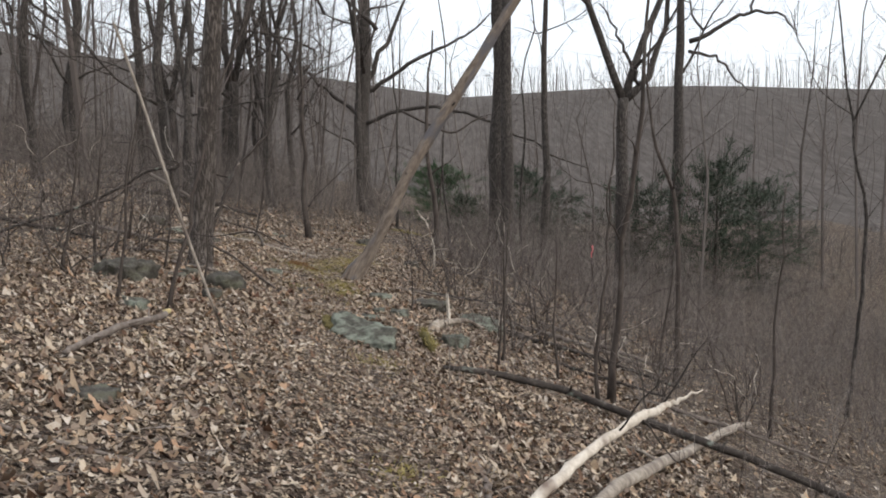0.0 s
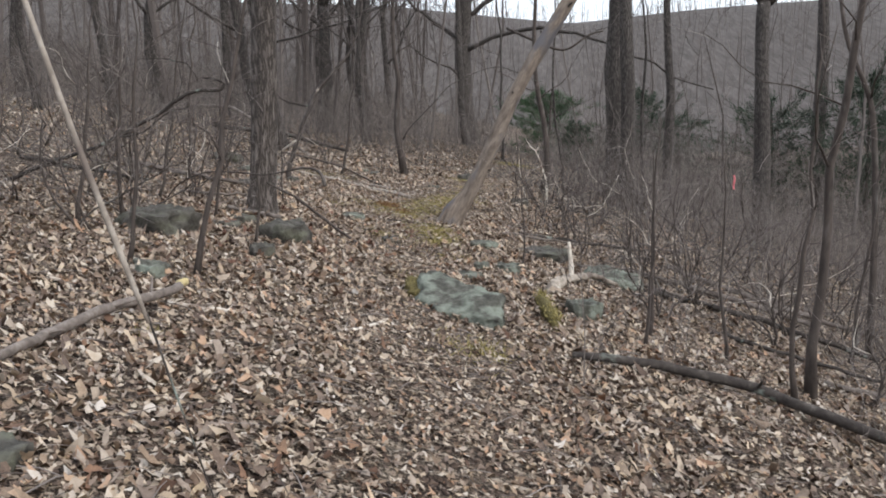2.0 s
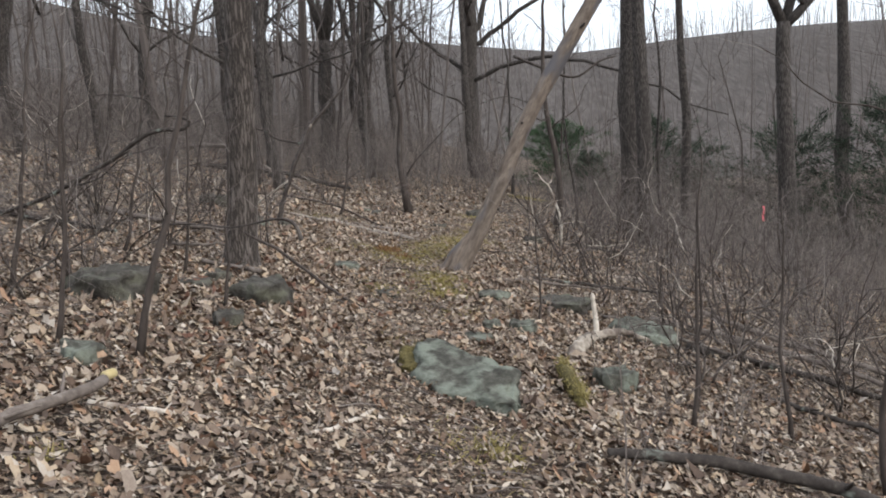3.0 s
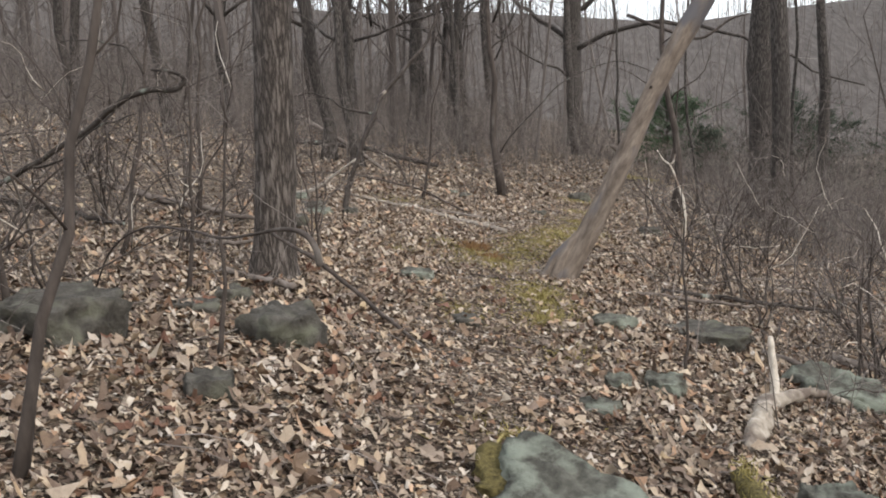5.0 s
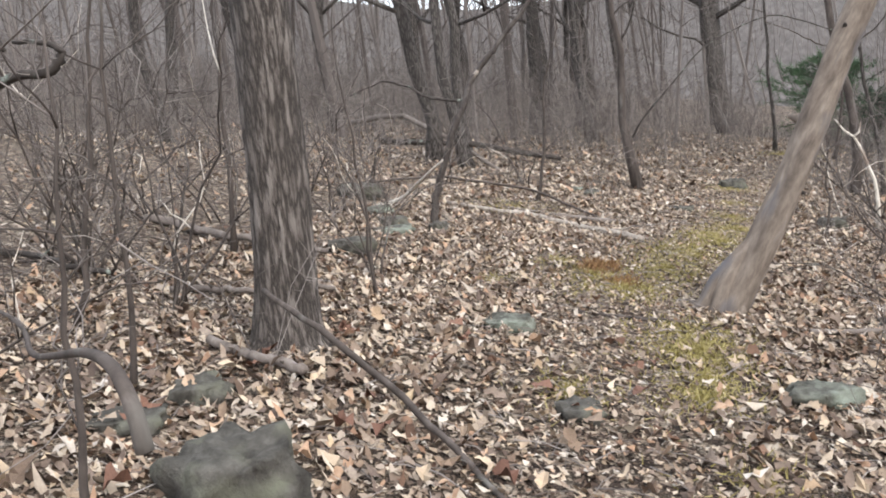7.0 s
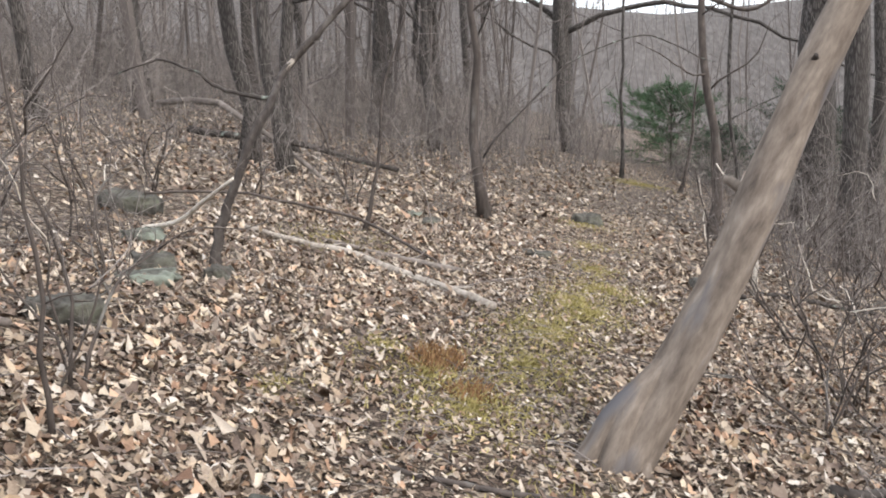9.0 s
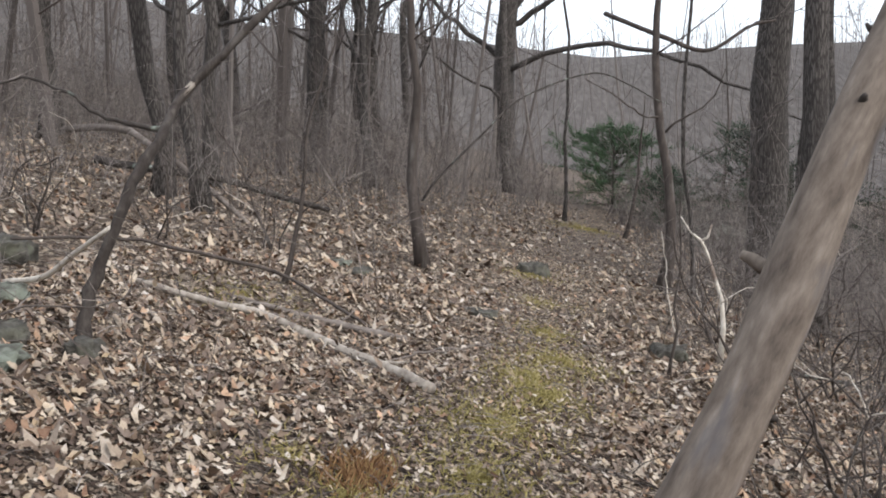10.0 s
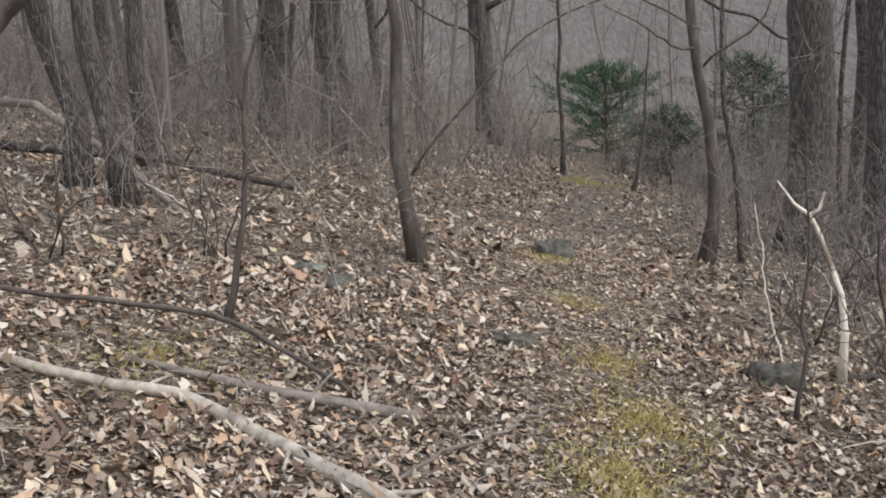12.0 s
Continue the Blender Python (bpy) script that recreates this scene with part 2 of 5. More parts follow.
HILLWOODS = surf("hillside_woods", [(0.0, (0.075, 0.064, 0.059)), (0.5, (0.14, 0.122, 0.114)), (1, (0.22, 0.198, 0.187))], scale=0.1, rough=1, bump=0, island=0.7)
NEEDLE = surf("evergreen_needles", [(0.0, (0.026, 0.045, 0.024)), (0.5, (0.044, 0.086, 0.038)), (1, (0.075, 0.13, 0.055))], scale=2, rough=0.7, bump=0, island=0.7)
GREYBONE = surf("weathered_dead_root", [(0.25, (0.12, 0.095, 0.075)), (0.45, (0.30, 0.258, 0.21)), (0.7, (0.47, 0.42, 0.355))], scale=15, rough=0.85, bump=0.7,
               patch=(0.14, 0.11, 0.09), patch_scale=5, patch_at=(0.52, 0.64))
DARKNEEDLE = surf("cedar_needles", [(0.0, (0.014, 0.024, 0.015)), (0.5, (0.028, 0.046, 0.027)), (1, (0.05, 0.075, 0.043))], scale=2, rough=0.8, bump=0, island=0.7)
RUST = surf("rusty_dry_grass", [(0.0, (0.11, 0.056, 0.03)), (0.5, (0.2, 0.11, 0.05)), (1, (0.29, 0.2, 0.095))], scale=4, rough=0.9, bump=0, island=0.75)
PALE_CUT = surf("fresh_cut_wood", [(0.3, (0.45, 0.36, 0.17)), (0.7, (0.62, 0.54, 0.32))], scale=20, bump=0.2)
PINK = surf("pink_flagging", [(0.3, (0.75, 0.16, 0.18)), (0.7, (0.85, 0.26, 0.27))], scale=10, rough=0.5, bump=0)


# ---- the lie of the land ----
def soft(v, w):
    return w * np.logaddexp(0, v / w)


def lie(x, y):
    """Height of the ground: a bank that falls to the right of the path, a valley, and a wooded hill beyond."""
    x, y = np.asarray(x, float), np.asarray(y, float)
    z = -0.011 - 0.2068 * x - 0.0372 * y - 0.16 * soft(x - 1.0, 0.8) + 0.03 * soft(y - 24, 3.0)
    z = 7.0 - soft(7.0 - z, 1.5)
    z = -3.4 + soft(z + 3.4, 0.6)
    r = np.hypot(x, y)
    s = np.clip((r - 75) / 170, 0, 1)
    z = z + (22 + 3 * np.sin(x * 0.012 + 1.0) + 2.0 * np.sin(x * 0.031)) * s * s * (3 - 2 * s)
    side = np.clip((-np.arctan2(x, np.maximum(y, 1e-3)) - .3) / .35, 0, 1)
    z = z + 15 * s * side * side * (3 - 2 * side)
    near = np.exp(-((r / 60) ** 2))
    z = z + near * (0.018 * np.sin(x * 2.3 + 0.7 * y) + 0.014 * np.sin(1.7 * y - 1.1 * x + 1) + 0.010 * np.sin(4.1 * x + 1.3) * np.sin(3.7 * y))
    return z


def way_x(y):
    """The middle of the trodden path."""
    return np.interp(y, [0, 4, 8, 11, 13, 16, 19, 24, 30, 36], [-0.1, -0.3, -0.9, -1.55, -1.95, -2.15, -2.0, -1.95, -1.5, -0.9])


# ---- mesh helpers ----
def put(name, verts, faces, material, parent=None, label="", smooth=True):
    """Verts (n,3) and faces (m,3 or 4), as arrays, into one mesh object."""
    me = bpy.data.meshes.new(name)
    faces = np.asarray(faces, np.int32)
    k = faces.shape[1]
    me.vertices.add(len(verts))
    me.vertices.foreach_set("co", np.asarray(verts, np.float32).ravel())
    me.loops.add(faces.size)
    me.loops.foreach_set("vertex_index", faces.ravel())
    me.polygons.add(len(faces))
    me.polygons.foreach_set("loop_start", np.arange(0, faces.size, k, dtype=np.int32))
    me.polygons.foreach_set("use_smooth", np.full(len(faces), smooth))
    me.materials.append(material)
    me.update(calc_edges=True)
    ob = new(name, me)
    if parent:
        ob.parent = parent
    return tagged(ob, label)


def sticks(P, r, sides=3):
    """Many tapered sticks at once: P (n,k,3) points along each, r (n,k) radii."""
    n, k, _ = P.shape
    d = P[:, -1] - P[:, 0]
    d /= np.linalg.norm(d, axis=1, keepdims=True) + 1e-9
    ref = np.where(np.abs(d[:, 2:3]) > 0.9, [[1.0, 0, 0]], [[0, 0, 1.0]])
    u = np.cross(d, ref)
    u /= np.linalg.norm(u, axis=1, keepdims=True)
    w = np.cross(d, u)
    a = np.arange(sides) * 2 * np.pi / sides
    ring = u[:, None] * np.cos(a)[None, :, None] + w[:, None] * np.sin(a)[None, :, None]
    V = P[:, :, None] + r[:, :, None, None] * ring[:, None]
    i = np.arange(sides)
    q = np.stack([i, (i + 1) % sides, (i + 1) % sides + sides, i + sides], 1)
    F = (np.arange(n)[:, None, None, None] * (k * sides) + np.arange(k - 1)[None, :, None, None] * sides + q[None, None])
    return V.reshape(-1, 3), F.reshape(-1, 4)


def merge(pieces):
    V, F, n = [], [], 0
    for v, f in pieces:
        V.append(v)
        F.append(f + n)
        n += len(v)
    return np.concatenate(V), np.concatenate(F)


def tube(pts, radii, sides=10, rough=0.0, rng=None, ridge=0):
    """One limb or trunk along pts, with uneven girth and closed ends; ridge: deep furrows of bark."""
    pts = np.asarray(pts, float)
    k = len(pts)
    t = np.gradient(pts, axis=0)
    t /= np.linalg.norm(t, axis=1, keepdims=True)
    u = np.cross(t[0], [0.3, 1, 0.1])
    a = np.arange(sides) * 2 * np.pi / sides
    V = np.zeros((k, sides, 3))
    ph = rng.random(6) * 6.28 if rng is not None else np.zeros(6)
    run = np.r_[0, np.cumsum(np.linalg.norm(np.diff(pts, axis=0), axis=1))]
    for i in range(k):
        u = u - t[i] * (u @ t[i])
        u /= np.linalg.norm(u)
        w = np.cross(t[i], u)
        g = 1 + rough * (np.sin(2 * a + ph[0] + run[i] * 1.3) * 0.5 + np.sin(3 * a + ph[1] - run[i] * 2.1) * 0.35 + np.sin(5 * a + ph[2] + run[i] * 4) * 0.2)
        if ridge:
            f = a * 19 / 6.283 + 0.35 * np.sin(run[i] * 3.1 + 2 * a) + 0.22 * np.sin(run[i] * 9 + 5 * a + ph[3])
            g = g + ridge * (np.abs(np.sin(f * 3.1416)) ** 0.6 - 0.6) * (0.75 + 0.25 * np.sin(run[i] * 21 + 7 * a))
        V[i] = pts[i] + radii[i] * g[:, None] * (u[None] * np.cos(a)[:, None] + w[None] * np.sin(a)[:, None])
    i = np.arange(sides)
    q = np.stack([i, (i + 1) % sides, (i + 1) % sides + sides, i + sides], 1)
    F = (np.arange(k - 1)[:, None, None] * sides + q[None]).reshape(-1, 4)
    V = V.reshape(-1, 3)
    ends = np.array([pts[0] - t[0] * radii[0] * 0.1, pts[-1] + t[-1] * radii[-1] * 0.3])
    n = len(V)
    low = np.stack([(i + 1) % sides, i, np.full(sides, n), np.full(sides, n)], 1)
    top = np.stack([i, (i + 1) % sides, np.full(sides, n + 1), np.full(sides, n + 1)], 1) + np.array([(k - 1) * sides, (k - 1) * sides, 0, 0])
    return np.concatenate([V, ends]), F, np.concatenate([low, top])[:, :3]


def limb_mesh(name, pts, radii, material, parent, label="", sides=10, rough=0.06, rng=None, ridge=0):
    V, F, caps = tube(pts, radii, sides, rough, rng, ridge)
    me = bpy.data.meshes.new(name)
    me.from_pydata(V.tolist(), [], F.tolist() + caps.tolist())
    me.polygons.foreach_set("use_smooth", np.full(len(me.polygons), True))
    me.materials.append(material)
    ob = new(name, me)
    if parent:
        ob.parent = parent
    return tagged(ob, label)


def bend(rng, start, way, length, n, wander=0.12, lift=0.0):
    """A crooked growing line of n points."""
    way = np.asarray(way, float) / np.linalg.norm(way)
    pts = [np.asarray(start, float)]
    for _ in range(n - 1):
        way = way + rng.normal(0, wander, 3) + [0, 0, lift]
        way /= np.linalg.norm(way)
        pts.append(pts[-1] + way * length / (n - 1))
    return np.array(pts)


def spline(points, n):
    q = np.array(points, float)
    u = np.linspace(0, len(q) - 1, n)
    k = np.clip(u.astype(int), 0, len(q) - 2)
    f = (u - k)[:, None]
    t = np.gradient(q, axis=0)
    return (2 * f ** 3 - 3 * f ** 2 + 1) * q[k] + (f ** 3 - 2 * f ** 2 + f) * t[k] + (3 * f ** 2 - 2 * f ** 3) * q[k + 1] + (f ** 3 - f ** 2) * t[k + 1]


def twig_set(rng, lines, each, length, r, spread=0.9):
    """Fine twigs springing from limbs."""
    P = []
    for pts in lines:
        for _ in range(each):
            k = rng.integers(1, len(pts))
            f = rng.random()
            s = pts[k - 1] * (1 - f) + pts[k] * f
            d = pts[k] - pts[k - 1]
            d = d / (np.linalg.norm(d) + 1e-9) + rng.normal(0, spread, 3)
            P.append(bend(rng, s, d, length * rng.uniform(0.4, 1.3), 4, 0.25, 0.06))
    P = np.array(P)
    rr = np.linspace(1, 0.35, 4)[None] * r * rng.uniform(0.7, 1.3, (len(P), 1))
    return sticks(P, rr)


def tree(x, y, dia, height, label, lean=(0, 0), fork=0.0, limbs=4, low=0.45, seed=1, bark=None, name="tree", twigs=14, wander=0.03, sides=12,
         ridge=0, spread=1.0, group="bare woodland trees", flare=0.5, steps=14):
    rng = np.random.default_rng(seed)
    bark = bark or BARK
    base = new(name)
    base.location = (x, y, float(lie(x, y)) - 0.06)
    tagged(base, label, "tree", group)
    r0 = dia / 2
    top = fork or height
    h = np.linspace(0, 1, steps) ** (1.25 if steps > 20 else 1.1) * top
    wob = np.cumsum(rng.normal(0, wander, (steps, 2)) * (top / steps), axis=0)
    sway = rng.uniform(.25, 1, (2, 1)) * wander * 1.9 * (1 - np.exp(-h / 1.5))
    pts = np.c_[lean[0] * h + wob[:, 0] + sway[0] * np.sin(h * rng.uniform(.7, 1.5) + rng.uniform(0, 6)), lean[1] * h + wob[:, 1] + sway[1] * np.sin(h * .9 + 2), h]
    pts[:, :2] -= pts[0, :2]
    rad = r0 * (1 - 0.72 * h / height) + r0 * flare * np.exp(-h / 0.14)
    limb_mesh("trunk", pts, rad, bark, base, sides=sides, rough=0.07, rng=rng, ridge=ridge)
    lines = []
    if fork:
        for s in (-1, 1):
            a = rng.uniform(0, 6.28) if s < 0 else a + 2.6
            d = (0.32 * math.cos(a) + lean[0], 0.2 * math.sin(a) + lean[1], 1)
            p = bend(rng, pts[-1] - [0, 0, 0.1], d, height - fork, 9, 0.06, 0.03)
            limb_mesh("stem", p, np.linspace(rad[-1] * 0.8, rad[-1] * 0.2, 9), bark, base, sides=9, rng=rng)
            lines.append(p)
    for i in range(limbs):
        f = low + (0.97 - low) * (i + rng.random()) / limbs
        src = lines[i % len(lines)] if lines and f * height > fork else pts
        hh = min(f * height, src[-1][2] - 0.05)
        k = int(np.argmin(np.abs(src[:, 2] - hh)))
        a = rng.uniform(0, 6.28)
        d = (math.cos(a) * spread, math.sin(a) * spread, rng.uniform(0.25, 0.9))
        ln = height * rng.uniform(0.18, 0.34) * (1.25 - 0.5 * f)
        p = bend(rng, src[k], d, ln, 8, 0.16, 0.05)
        rl = max(0.35 * r0 * (1.15 - f), 0.012)
        limb_mesh("limb", p, np.linspace(rl, rl * 0.2, 8), bark, base, sides=7, rng=rng)
        lines.append(p)
        for _ in range(2):
            j = rng.integers(2, 6)
            q = bend(rng, p[j], (p[j + 1] - p[j]) + rng.normal(0, 0.12, 3) * ln / 2, ln * 0.5, 6, 0.2, 0.05)
            limb_mesh("branch", q, np.linspace(rl * 0.45, rl * 0.12, 6), bark, base, sides=5, rng=rng)
            lines.append(q)
    if lines and twigs:
        V, F = twig_set(rng, lines, twigs, height * 0.07, max(0.005, r0 * 0.03))
        tagged(put("twig_spray", V, F, TWIG, base), kind="stuff")
    return base


def sapling(x, y, dia, height, label, lean=(0, 0), seed=1, branches=5, low=0.3, wander=0.06, bark=None, name="sapling", twigs=5, path=None):
    rng = np.random.default_rng(seed)
    base = new(name)
    base.location = (x, y, float(lie(x, y)) - 0.04)
    tagged(base, label, "sapling", "young saplings beside the path")
    n = 24 if path else 12
    h = np.linspace(0, 1, n) * height
    wob = np.cumsum(rng.normal(0, 1.7 * wander, (n, 2)) * height / n, axis=0)
    wob -= wob[0]
    pts = spline(path, n) if path else np.c_[lean[0] * h + wob[:, 0], lean[1] * h + wob[:, 1], h]
    limb_mesh("trunk", pts, dia / 2 * (1 - 0.75 * h / height) + dia * 0.18 * np.exp(-h / 0.1), bark or SAPLING, base, sides=9, rough=0.08, rng=rng)
    lines = []
    for i in range(branches):
        f = low + (0.95 - low) * (i + rng.random()) / max(branches, 1)
        k = min(int(f * (n - 1)), n - 2)
        a = rng.uniform(0, 6.28)
        p = bend(rng, pts[k], (math.cos(a), math.sin(a), rng.uniform(0.3, 1.1)), height * rng.uniform(0.15, 0.32), 7, 0.2, 0.04)
        rb = max(dia * 0.18 * (1.1 - f), 0.004)
        limb_mesh("branch", p, np.linspace(rb, rb * 0.25, 7), bark or SAPLING, base, sides=5, rng=rng)
        lines.append(p)
    if lines and twigs:
        V, F = twig_set(rng, lines, twigs, 0.35, 0.003)
        tagged(put("twig_spray", V, F, TWIG, base), kind="stuff")
    return base


def lying(name, plan, radii, material, label, category="log", lifts=None, seed=1, n=22, rough=0.1, crook=0.02, sides=12, group=""):
    """A log or stick along a plan line, lying on the ground (lifts: how far its ends or bends stand clear of it)."""
    rng = np.random.default_rng(seed)
    plan = np.asarray(plan, float)
    s = np.r_[0, np.cumsum(np.linalg.norm(np.diff(plan, axis=0), axis=1))]
    q = np.linspace(0, s[-1], n)
    x, y = np.interp(q, s, plan[:, 0]), np.interp(q, s, plan[:, 1])
    r = np.interp(q, np.linspace(0, s[-1], len(radii)), radii)
    x = x + np.cumsum(rng.normal(0, crook * 0.4, n))
    y = y + np.cumsum(rng.normal(0, crook * 0.4, n))
    up = np.interp(q, np.linspace(0, s[-1], len(lifts)), lifts) if lifts is not None else 0
    z = lie(x, y) + r * 0.75 + up + rng.normal(0, crook * 0.15, n)
    ob = limb_mesh(name, np.c_[x, y, z], r, material, None, sides=sides, rough=rough, rng=rng)
    for k in (6, 13, 17) if max(radii) >= .02 else (9, 15):
        way = np.array([x[k + 1] - x[k], y[k + 1] - y[k], 0]) / max(1e-6, math.hypot(x[k + 1] - x[k], y[k + 1] - y[k]))
        side = np.array([-way[1], way[0], 0]) * rng.choice([-1, 1])
        stub_len = r[k] * rng.uniform(2.2, 7)
        q = bend(rng, (x[k], y[k], z[k]), side + .7 * way + [0, 0, rng.uniform(.3, .8)], stub_len, 4, .12)
        limb_mesh("side_stub", q, r[k] * np.array([.42, .34, .27, .16]), material, ob, sides=6, rough=.15, rng=rng)
    return tagged(ob, label, category, group)


def rock(x, y, size, turn, material, label, seed=1, sink=0.35, tilt=(0, 0), group="stones in the leaf litter", flat=0.55, cap=None):
    """A weathered stone: a faceted, uneven lump half sunk in the litter."""
    rng = np.random.default_rng(seed)
    bm = bmesh.new()
    bmesh.ops.create_icosphere(bm, subdivisions=4, radius=1.0)
    planes = [(Vector(rng.normal(0, 1, 3)).normalized(), rng.uniform(0.8, 1.1)) for _ in range(12)]
    planes.append((Vector((0.05, -0.05, 1)).normalized(), flat))
    off = Vector(rng.uniform(-50, 50, 3))
    for v in bm.verts:
        p = v.co.copy()
        p /= (abs(p.x) ** 5 + abs(p.y) ** 5 + abs(p.z) ** 5) ** 0.2
        for nrm, d in planes:
            over = p.dot(nrm) - d
            if over > 0:
                p -= nrm * over * 0.92
        p *= 0.88 + 0.19 * noise.noise(p * 1.6 + off) + 0.15 * noise.noise(p * 3.3 + off) - 0.13 * abs(noise.noise(p * 5.5 + off)) + 0.06 * noise.noise(p * 11 + off) + 0.035 * noise.noise(p * 21 + off)
        v.co = Vector((p.x * size[0] / 2, p.y * size[1] / 2, p.z * size[2]))
    me = bpy.data.meshes.new("stone")
    bm.to_mesh(me)
    bm.free()
    me.materials.append(material)
    for p in me.polygons:
        p.use_smooth = True
    ob = new("stone", me)
    ob.matrix_world = pose(x, y, float(lie(x, y)) + size[2] * (flat - sink) * 0.5 - .03, tilt[0], tilt[1], turn)
    return tagged(ob, label, "stone", group)


# ---- ground: one sheet to the horizon ----
def axis(lo, a, b, hi, step):
    mid = np.arange(a, b + step / 2, step)
    up = b + (hi - b) * (np.linspace(0, 1, 34)[1:] ** 2.6)
    dn = a + (lo - a) * (np.linspace(0, 1, 30)[1:] ** 2.6)
    return np.r_[dn[::-1], mid, up]


gx, gy = axis(-600, -9, 9, 600, 0.18), axis(-400, 0.5, 34, 700, 0.18)
GX, GY = np.meshgrid(gx, gy)
gz = lie(GX, GY)
nx, ny = len(gx), len(gy)
gi = (np.arange(ny - 1)[:, None] * nx + np.arange(nx - 1)[None]).ravel()
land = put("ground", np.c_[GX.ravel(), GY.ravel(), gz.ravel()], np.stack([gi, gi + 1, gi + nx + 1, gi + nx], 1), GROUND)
land.data.materials.append(HILLFLOOR)
land.data.polygons.foreach_set("material_index", (np.hypot(GX.ravel()[gi], GY.ravel()[gi]) > 78).astype(np.int32))
tagged(land, "woodland floor of brown leaf mould on a bank", "ground", kind="structure")

# ---- the big trees ----
tree(-3.49, 12.52, 0.31, 13, "standing tree with deeply furrowed grey-brown bark beside the path", lean=(0.085, 0.01), fork=4.1, limbs=5, seed=3, bark=FURROW,
     sides=110, ridge=0.028, steps=90, wander=0.02, flare=0.55, low=0.4)
tree(1.8, 28.7, 0.72, 19, "thick dark-barked tree on the slope below the path", limbs=6, seed=5, low=0.5, lean=(0.0, 0))
tree(1.95, 26.0, 0.42, 17, "dark straight tree close beside a thicker trunk", limbs=5, seed=6, low=0.5, lean=(-0.01, 0))
tree(5.66, 27.85, 0.5, 15, "dark forked tree on the slope below the path", fork=6.6, limbs=6, seed=12, low=0.45)
tree(9.4, 35.0, 0.55, 17, "tall straight dark tree with crooked side limbs", limbs=6, seed=8, low=0.4)
tree(3.76, 32.2, 0.34, 14, "slim bare tree on the falling slope", limbs=4, seed=9, low=0.5)
tree(-4.22, 47.0, 0.95, 20, "old spreading tree with heavy low limbs", limbs=10, seed=14, low=0.3, spread=1.5)
old = bpy.data.objects["tree.006"]
rng_e = np.random.default_rng(8)
for e0, es, er in [((0, 0, 4.4), [(2.8, -1, .9), (3.0, -.6, -.5), (3.2, -.5, -1.6), (2.6, -.2, -1.2)], .12), ((0, 0, 5.9), [(2.4, -.5, 1.6), (2.6, 0, 1.2), (2.2, 0, 1.5)], .13), ((0, 0, 4.8), [(-2.5, .5, 1.8), (-2, 0, 2), (-1.8, 0, 2)], .12),
                   ((0, 0, 6.2), [(1.2, .4, 2.4), (1.0, 0, 2.5), (.6, 0, 2)], .16)]:
    ep = np.vstack([[e0], np.array(e0) + np.cumsum(es, axis=0)])
    eu = np.linspace(0, len(ep) - 1, 16)
    ep = np.stack([np.interp(eu, np.arange(len(ep)), ep[:, c]) for c in range(3)], 1) + rng_e.normal(0, .08, (16, 3))
    limb_mesh("limb", ep, np.linspace(er, .03, 16), BARK, old, sides=8, rng=rng_e)
    tagged(put("twig_spray", *twig_set(rng_e, [ep[3:]], 26, 1.6, .014), TWIG, old), kind="stuff")
for owner, paths in [("tree.003", [([(.1, 0, 6.5), (.77, 0, 7.3), (1.2, .2, 8.6), (1.66, .3, 10.7), (1.9, .3, 13)], .13), ([(.5, 0, 7.0), (-.13, -.2, 8.2), (-.84, -.3, 9.5)], .07)]),
                     ("tree.004", [([(.1, 0, 10.0), (1.4, -.2, 10.6), (2.5, -.3, 11.1), (3.8, -.2, 11.0), (4.4, 0, 10.3)], .1), ([(.1, 0, 9.6), (1.4, .3, 9.4), (2.3, .4, 8.5), (2.9, .5, 8.1)], .07),
                                   ([(2.4, -.3, 11.05), (2.8, -.3, 11.8), (3.0, -.3, 13)], .06)])]:
    slope_tree = bpy.data.objects[owner]
    for ep, er in paths:
        ep = np.array(ep)
        eu = np.linspace(0, len(ep) - 1, 14)
        ep = np.stack([np.interp(eu, np.arange(len(ep)), ep[:, c]) for c in range(3)], 1) + rng_e.normal(0, .05, (14, 3))
        limb_mesh("limb", ep, np.linspace(er, er * .25, 14), BARK, slope_tree, sides=8, rng=rng_e)
        tagged(put("twig_spray", *twig_set(rng_e, [ep[4:]], 14, .9, .01), TWIG, slope_tree), kind="stuff")
OTHERS = [(-7.05, 37.0, .45), (-9.9, 40.6, .5), (-7.26, 23.65, .34), (-6.37, 22.95, .26), (-10.6, 34.6, .42), (-7.49, 25.94, .3), (-10.84, 32.2, .4), (-6.27, 32.4, .32),
          (-11.5, 27.7, .38), (-10.8, 23.6, .3), (7.2, 15.4, .10), (0.21, 26.0, .09), (2.68, 29.9, .13), (-8.03, 33.1, .5), (-8.1, 38.3, .3), (-12.2, 29.1, .4),
          (-7.3, 36.1, .36), (-1.82, 34.6, .13), (-3.6, 40.6, .42), (-8.9, 37.0, .42), (-6.2, 31.5, .2), (-7.1, 41.6, .4), (-12.0, 22.2, .25), (-15.4, 27.2, .34)]
for i, (tx, ty, td) in enumerate(OTHERS):
    tree(tx, ty, td * .78, 9 + 14 * min(td, .5), "bare grey-brown woodland tree in the brush" if td > .2 else "slender bare tree rising out of the brush",
         limbs=7 if td > .2 else 4, seed=40 + i, low=0.16, twigs=11, wander=0.085, fork=(3.2 + 1.1 * (i % 4)) if i % 3 == 1 else 0.0, lean=(0.03 * math.sin(i * 2.1), 0.02 * math.cos(i * 1.7)), sides=10)

